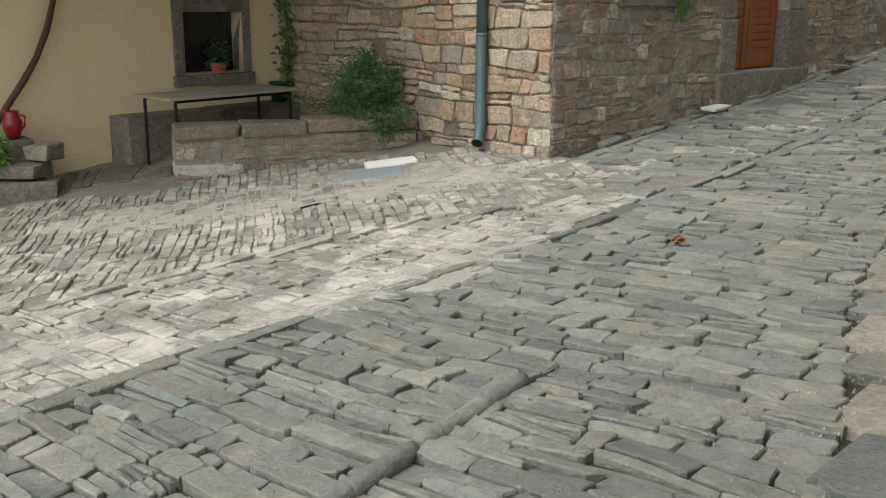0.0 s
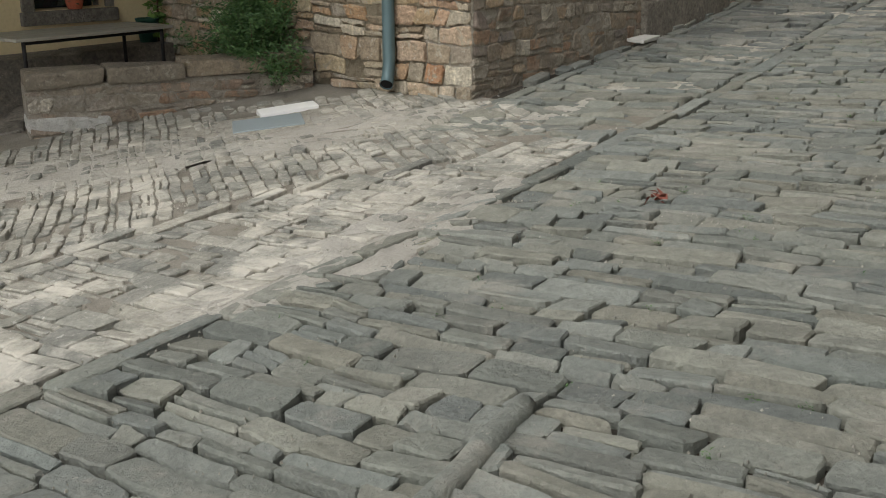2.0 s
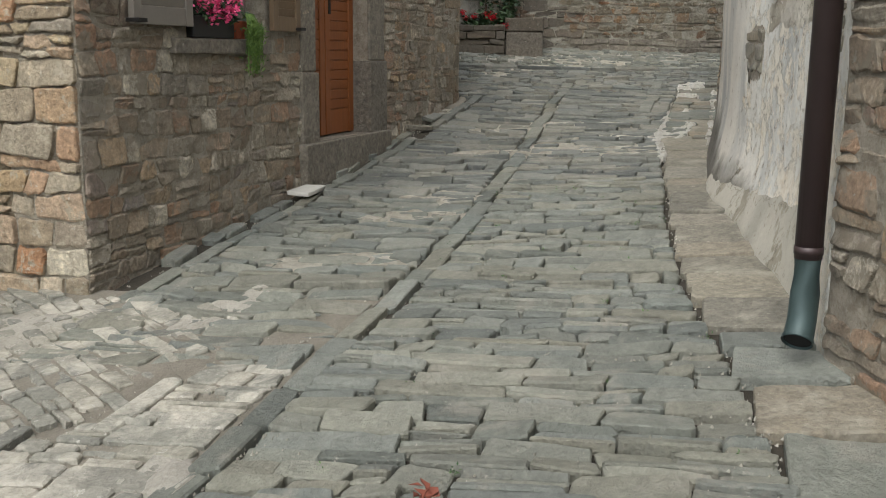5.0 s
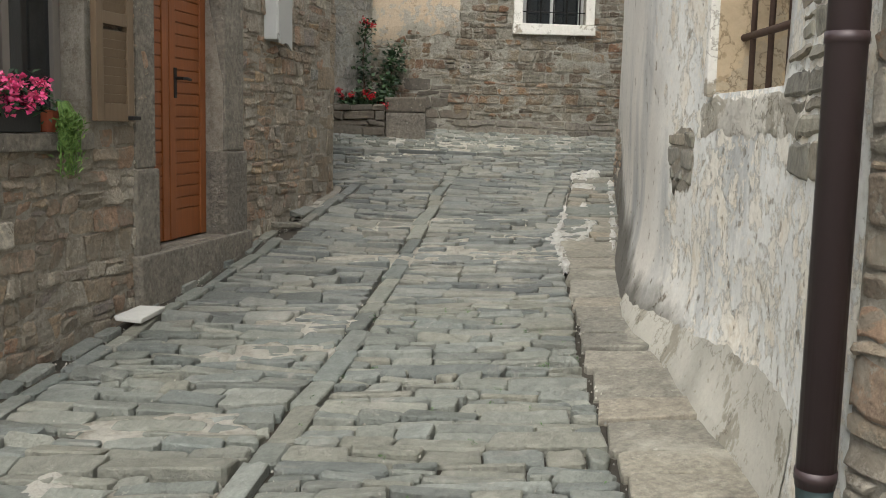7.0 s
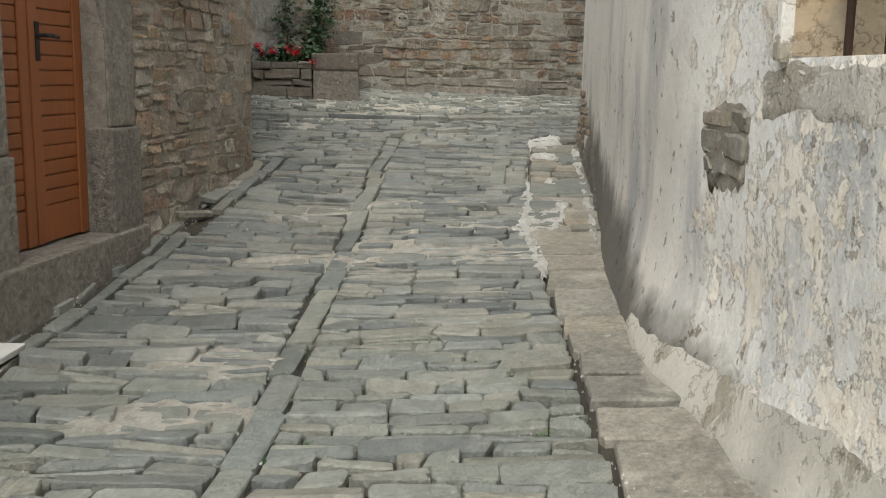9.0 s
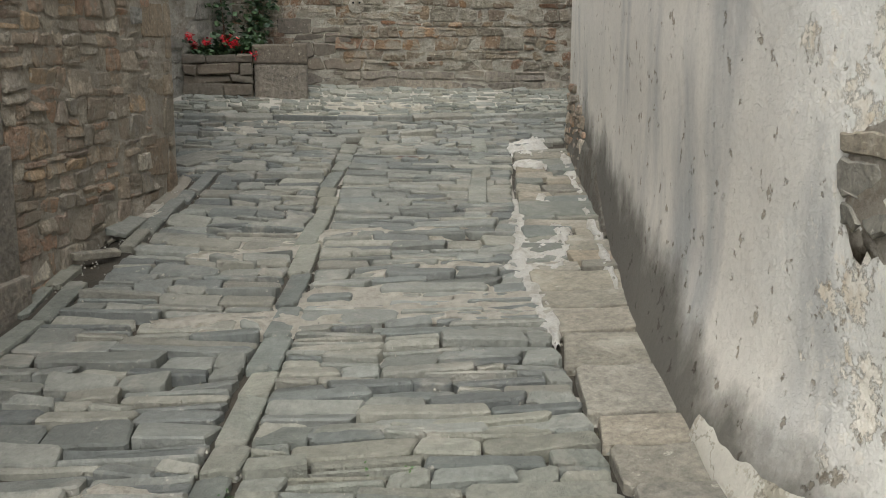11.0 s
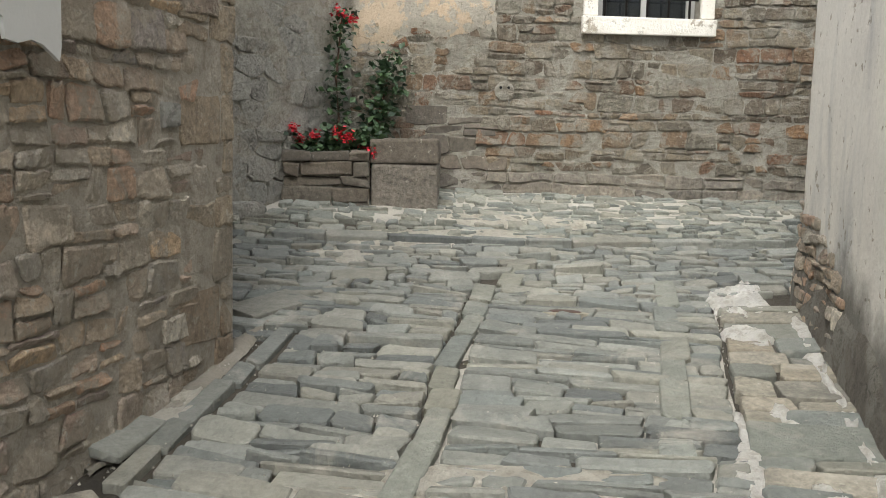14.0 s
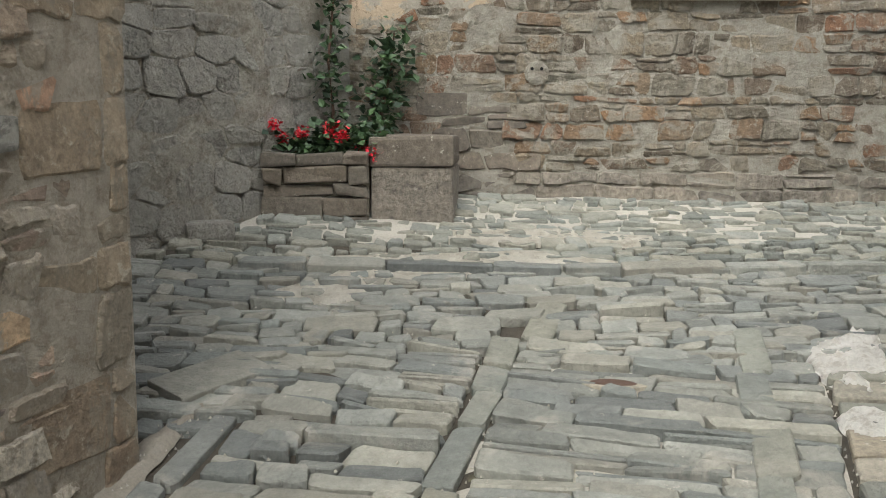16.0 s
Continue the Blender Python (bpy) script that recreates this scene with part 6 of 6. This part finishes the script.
lay_courses(p2, 5.6, 8.6, lambda u: kerb_b(u) + 0.08, lambda u: gutter_b(u) - 0.07, (0.07, 0.16), (0.14, 0.42), 302, 0.0068, 0.17, 0.011, 0.0, 0.013)
p2.close("setts")
p10 = Pieces("sett", SLATE, side_floor, lambda c: True)
lay_courses(p10, 8.6, 13.8, lambda u: kerb_b(u) + 0.08, lambda u: gutter_b(u) - 0.07, (0.065, 0.15), (0.14, 0.44), 312, 0.0068, 0.18, 0.011, 0.0, 0.013)
p10.close("setts")
foot_floor = thing("foot_paving", *on_ground(9, -4.7, 0), "broken slabs and earth along the foot of the house wall", "paving", "", "structure")
p3 = Pieces("sett", PAVING, foot_floor, lambda c: True)
lay_courses(p3, 6.6, 11.0, house_b, lambda u: kerb_b(u) - 0.07, (0.16, 0.4), (0.16, 0.34), 303, 0.014, 0.08, 0.006, 0.45, 0.008)
p3.close("setts")
square_floor = thing("square_paving", *on_ground(3, -5.5, 0), "small worn pale setts of the little square", "paving", "", "structure")
p4 = Pieces("sett", PALE_PAVING, square_floor, lambda c: c.x > -2.6 and c.y > 4.0)


def square_clear(x, y, on_flags=False):
    fx, fy = x - 0.93, y - 8.2
    behind_house = fx * 0.74 + fy * 0.673 > -0.02
    low_wall = (x + 2.32) * -0.324 + (y - 8.62) * 0.946 > -0.02
    courtyard = x < -2.25 and y > 8.27 and on_flags is False
    return not courtyard and not behind_house and not (low_wall and x > -2.4) and y < 9.6 and (y < 8.9 or x < -2.4) and (x - -2.4) * -0.67 + (y - 9.4) * 0.74 < 0.6


p8 = Pieces("sett", PALE_PAVING, square_floor, lambda c: c.x > -1.6)
lay_courses(p8, 0.2, 5.6, lambda u: square_b(u) + 0.06, lambda u: gutter_b(u) - 0.07, (0.07, 0.15), (0.10, 0.30), 304, 0.0055, 0.10, 0.005, 0.02, 0.006, keep=square_clear)
p8.close("setts")
SQUARE_TURN = Vector((0.985, 0.17)), Vector((0.17, -0.985))


def on_square(u, b, h):
    """The square's own courses: u goes along the yellow house, b towards the street."""
    u, b = warp(u, b)
    x, y = -6.0 + SQUARE_TURN[0].x * u + SQUARE_TURN[1].x * b, 9.6 + SQUARE_TURN[0].y * u + SQUARE_TURN[1].y * b
    return x, y, ground_z(x, y) + h


def beyond_edging(x, y):
    u = x * A.x + y * A.y
    return -3.0 < u < 6.95 and -10.0 < x * B.x + y * B.y < square_b(u) - 0.10 and square_clear(x, y) and not (abs(x + 0.53) < 0.36 and 7.85 < y < 8.68)


lay_courses(p4, 0.0, 8.0, lambda u: -1.2, lambda u: 9.0, (0.06, 0.115), (0.09, 0.26), 305, 0.0060, 0.13, 0.006, 0.04, 0.006, on_square, beyond_edging)
p4.close("setts")

yard_floor = thing("yard_paving", -3.2, 9.0, ground_z(-3.2, 9.0), "dark worn flagstones between the low wall and the yellow house", "paving", "", "structure")
p12 = Pieces("flagstone", DARK_STONE, yard_floor, lambda c: True)
lay_courses(p12, 0.0, 5.6, lambda u: -1.6, lambda u: 1.3, (0.3, 0.5), (0.35, 0.6), 316, 0.007, 0.2, 0.006, 0.0, 0.008, on_square, lambda x, y: x < -2.25 and y > 8.27 and (x + 1.76) * -0.67 + (y - 11.16) * 0.74 < 0.05)

# the crossing by the far wall, laid along that wall
far_along, far_out = Vector((0.859, -0.511)), Vector((0.511, 0.859))


def crossing(u, b, h):
    u, b = u + 0.06 * soft_noise(u, b, 0.8, 17), b + 0.08 * soft_noise(u, b, 0.9, 19)
    x, y = 7.0 + far_out.x * u + far_along.x * b, 12.6 + far_out.y * u + far_along.y * b
    return x, y, ground_z(x, y) + h


def crossing_clear(x, y):
    u = x * A.x + y * A.y
    in_street = u < 13.82 and x * B.x + y * B.y > -4.4
    by_house = (x - 5.42) * 0.74 + (y - 12.27) * 0.672 < 0.04
    past_wall = (x - 8.5) * 0.31 + (y - 11.6) * 0.95 < 0.0
    grey = (x - 4.3) * -0.444 + (y - 13.55) * 0.896 > -0.03
    far = (x - 7.65) * 0.511 + (y - 15.21) * 0.859 > -0.03
    on_gutter = u < 14.5 and abs(x * B.x + y * B.y - gutter_b(u)) < 0.075
    return not (in_street or on_gutter or by_house or past_wall or grey or far)


cross_floor = thing("crossing_paving", 8, 13, ground_z(8, 13), "grey stone setts of the crossing before the far wall", "paving", "", "structure")
p5 = Pieces("sett", SLATE, cross_floor, lambda c: c.x < 9.5)
lay_courses(p5, -1.6, 0.92, lambda u: -3.2, lambda u: 5.6, (0.05, 0.115), (0.09, 0.28), 306, 0.0064, 0.18, 0.009, 0.015, 0.010, crossing, crossing_clear)
p5.close("setts")
p6 = Pieces("cobble", PAVING, cross_floor, lambda c: c.x < 10)
lay_courses(p6, 1.02, 2.4, lambda u: -3.2, lambda u: 5.6, (0.06, 0.12), (0.08, 0.22), 307, 0.009, 0.10, 0.008, 0.10, 0.010, crossing, crossing_clear)
p6.close("cobbles")
rnd_k = random.Random(308)
p7 = Pieces("edging_stone", SLATE, cross_floor, lambda c: True)
b = -1.2
while b < 4.6:
    db = rnd_k.uniform(0.3, 0.6)
    if crossing_clear(*crossing(0.97, b + db / 2, 0)[:2]):
        p7.add(*raised(outline(0.92, 1.02, b, b + db, rnd_k, 0.005, 0.05), crossing, -0.06, 0.035, rnd_k, 0.008))
    b += db

corner_slab = thing("corner_slab", 5.95, 12.86, ground_z(5.95, 12.86), "broad pale flat stone at the house corner", "slab")
plate("slab", 5.90, 12.83, 0.42, 0.24, 15, -0.05, 0.018, corner_slab, SLATE)

# stone chips and grit in the joints
rnd_c = random.Random(420)
chip_v, chip_f = [], []
for _ in range(7000):
    u = rnd_c.uniform(0.5, 14.5) if rnd_c.random() < 0.5 else rnd_c.uniform(0.8, 6.0)
    b = rnd_c.uniform(gutter_b(u) - 1.3, slab_b(u) + 0.1) if rnd_c.random() < 0.6 else rnd_c.choice((gutter_b(u) + 0.08, slab_b(u), kerb_b(u) - 0.1)) + rnd_c.gauss(0, 0.05)
    x, y, z = on_ground(u, b, 0.0)
    r = rnd_c.uniform(0.002, 0.007)
    k = len(chip_v)
    chip_v += [(x + r * rnd_c.uniform(0.5, 1.4), y, z - 0.012), (x - r, y + r * rnd_c.uniform(0.4, 1.2), z - 0.012), (x - r * 0.6, y - r, z - 0.012), (x + rnd_c.uniform(-r, r) * 0.4, y, z - 0.004 + r * 0.4)]
    chip_f += [(k, k + 1, k + 3), (k + 1, k + 2, k + 3), (k + 2, k, k + 3)]
tagged(mesh_object("stone_chips", chip_v, chip_f, PALE_PAVING, None, "pale stone chips and grit scattered over the paving"), category="gravel", kind="stuff")

patch("sand_patch", "pale mortar bed below the far wall", 8.4, 14.15, 2.6, 0.5, -30.7, SAND, 97, -0.014)

# weeds in the joints
rnd_w = random.Random(400)
weed_v, weed_f = [], []
for _ in range(60):
    u = rnd_w.uniform(2.5, 9)
    x, y, z = on_ground(u, rnd_w.uniform(gutter_b(u), slab_b(u)), -0.01)
    v, f = leaves([(x, y, z)], 16, 0.010, 0.014, rnd_w.random(), 0.5, 0.4)
    k = len(weed_v)
    weed_v += v
    weed_f += [tuple(i + k for i in t) for t in f]
tagged(mesh_object("weeds", weed_v, weed_f, LEAF_BUSH, None, "tiny green weeds in the joints of the paving"), category="weeds", kind="stuff")
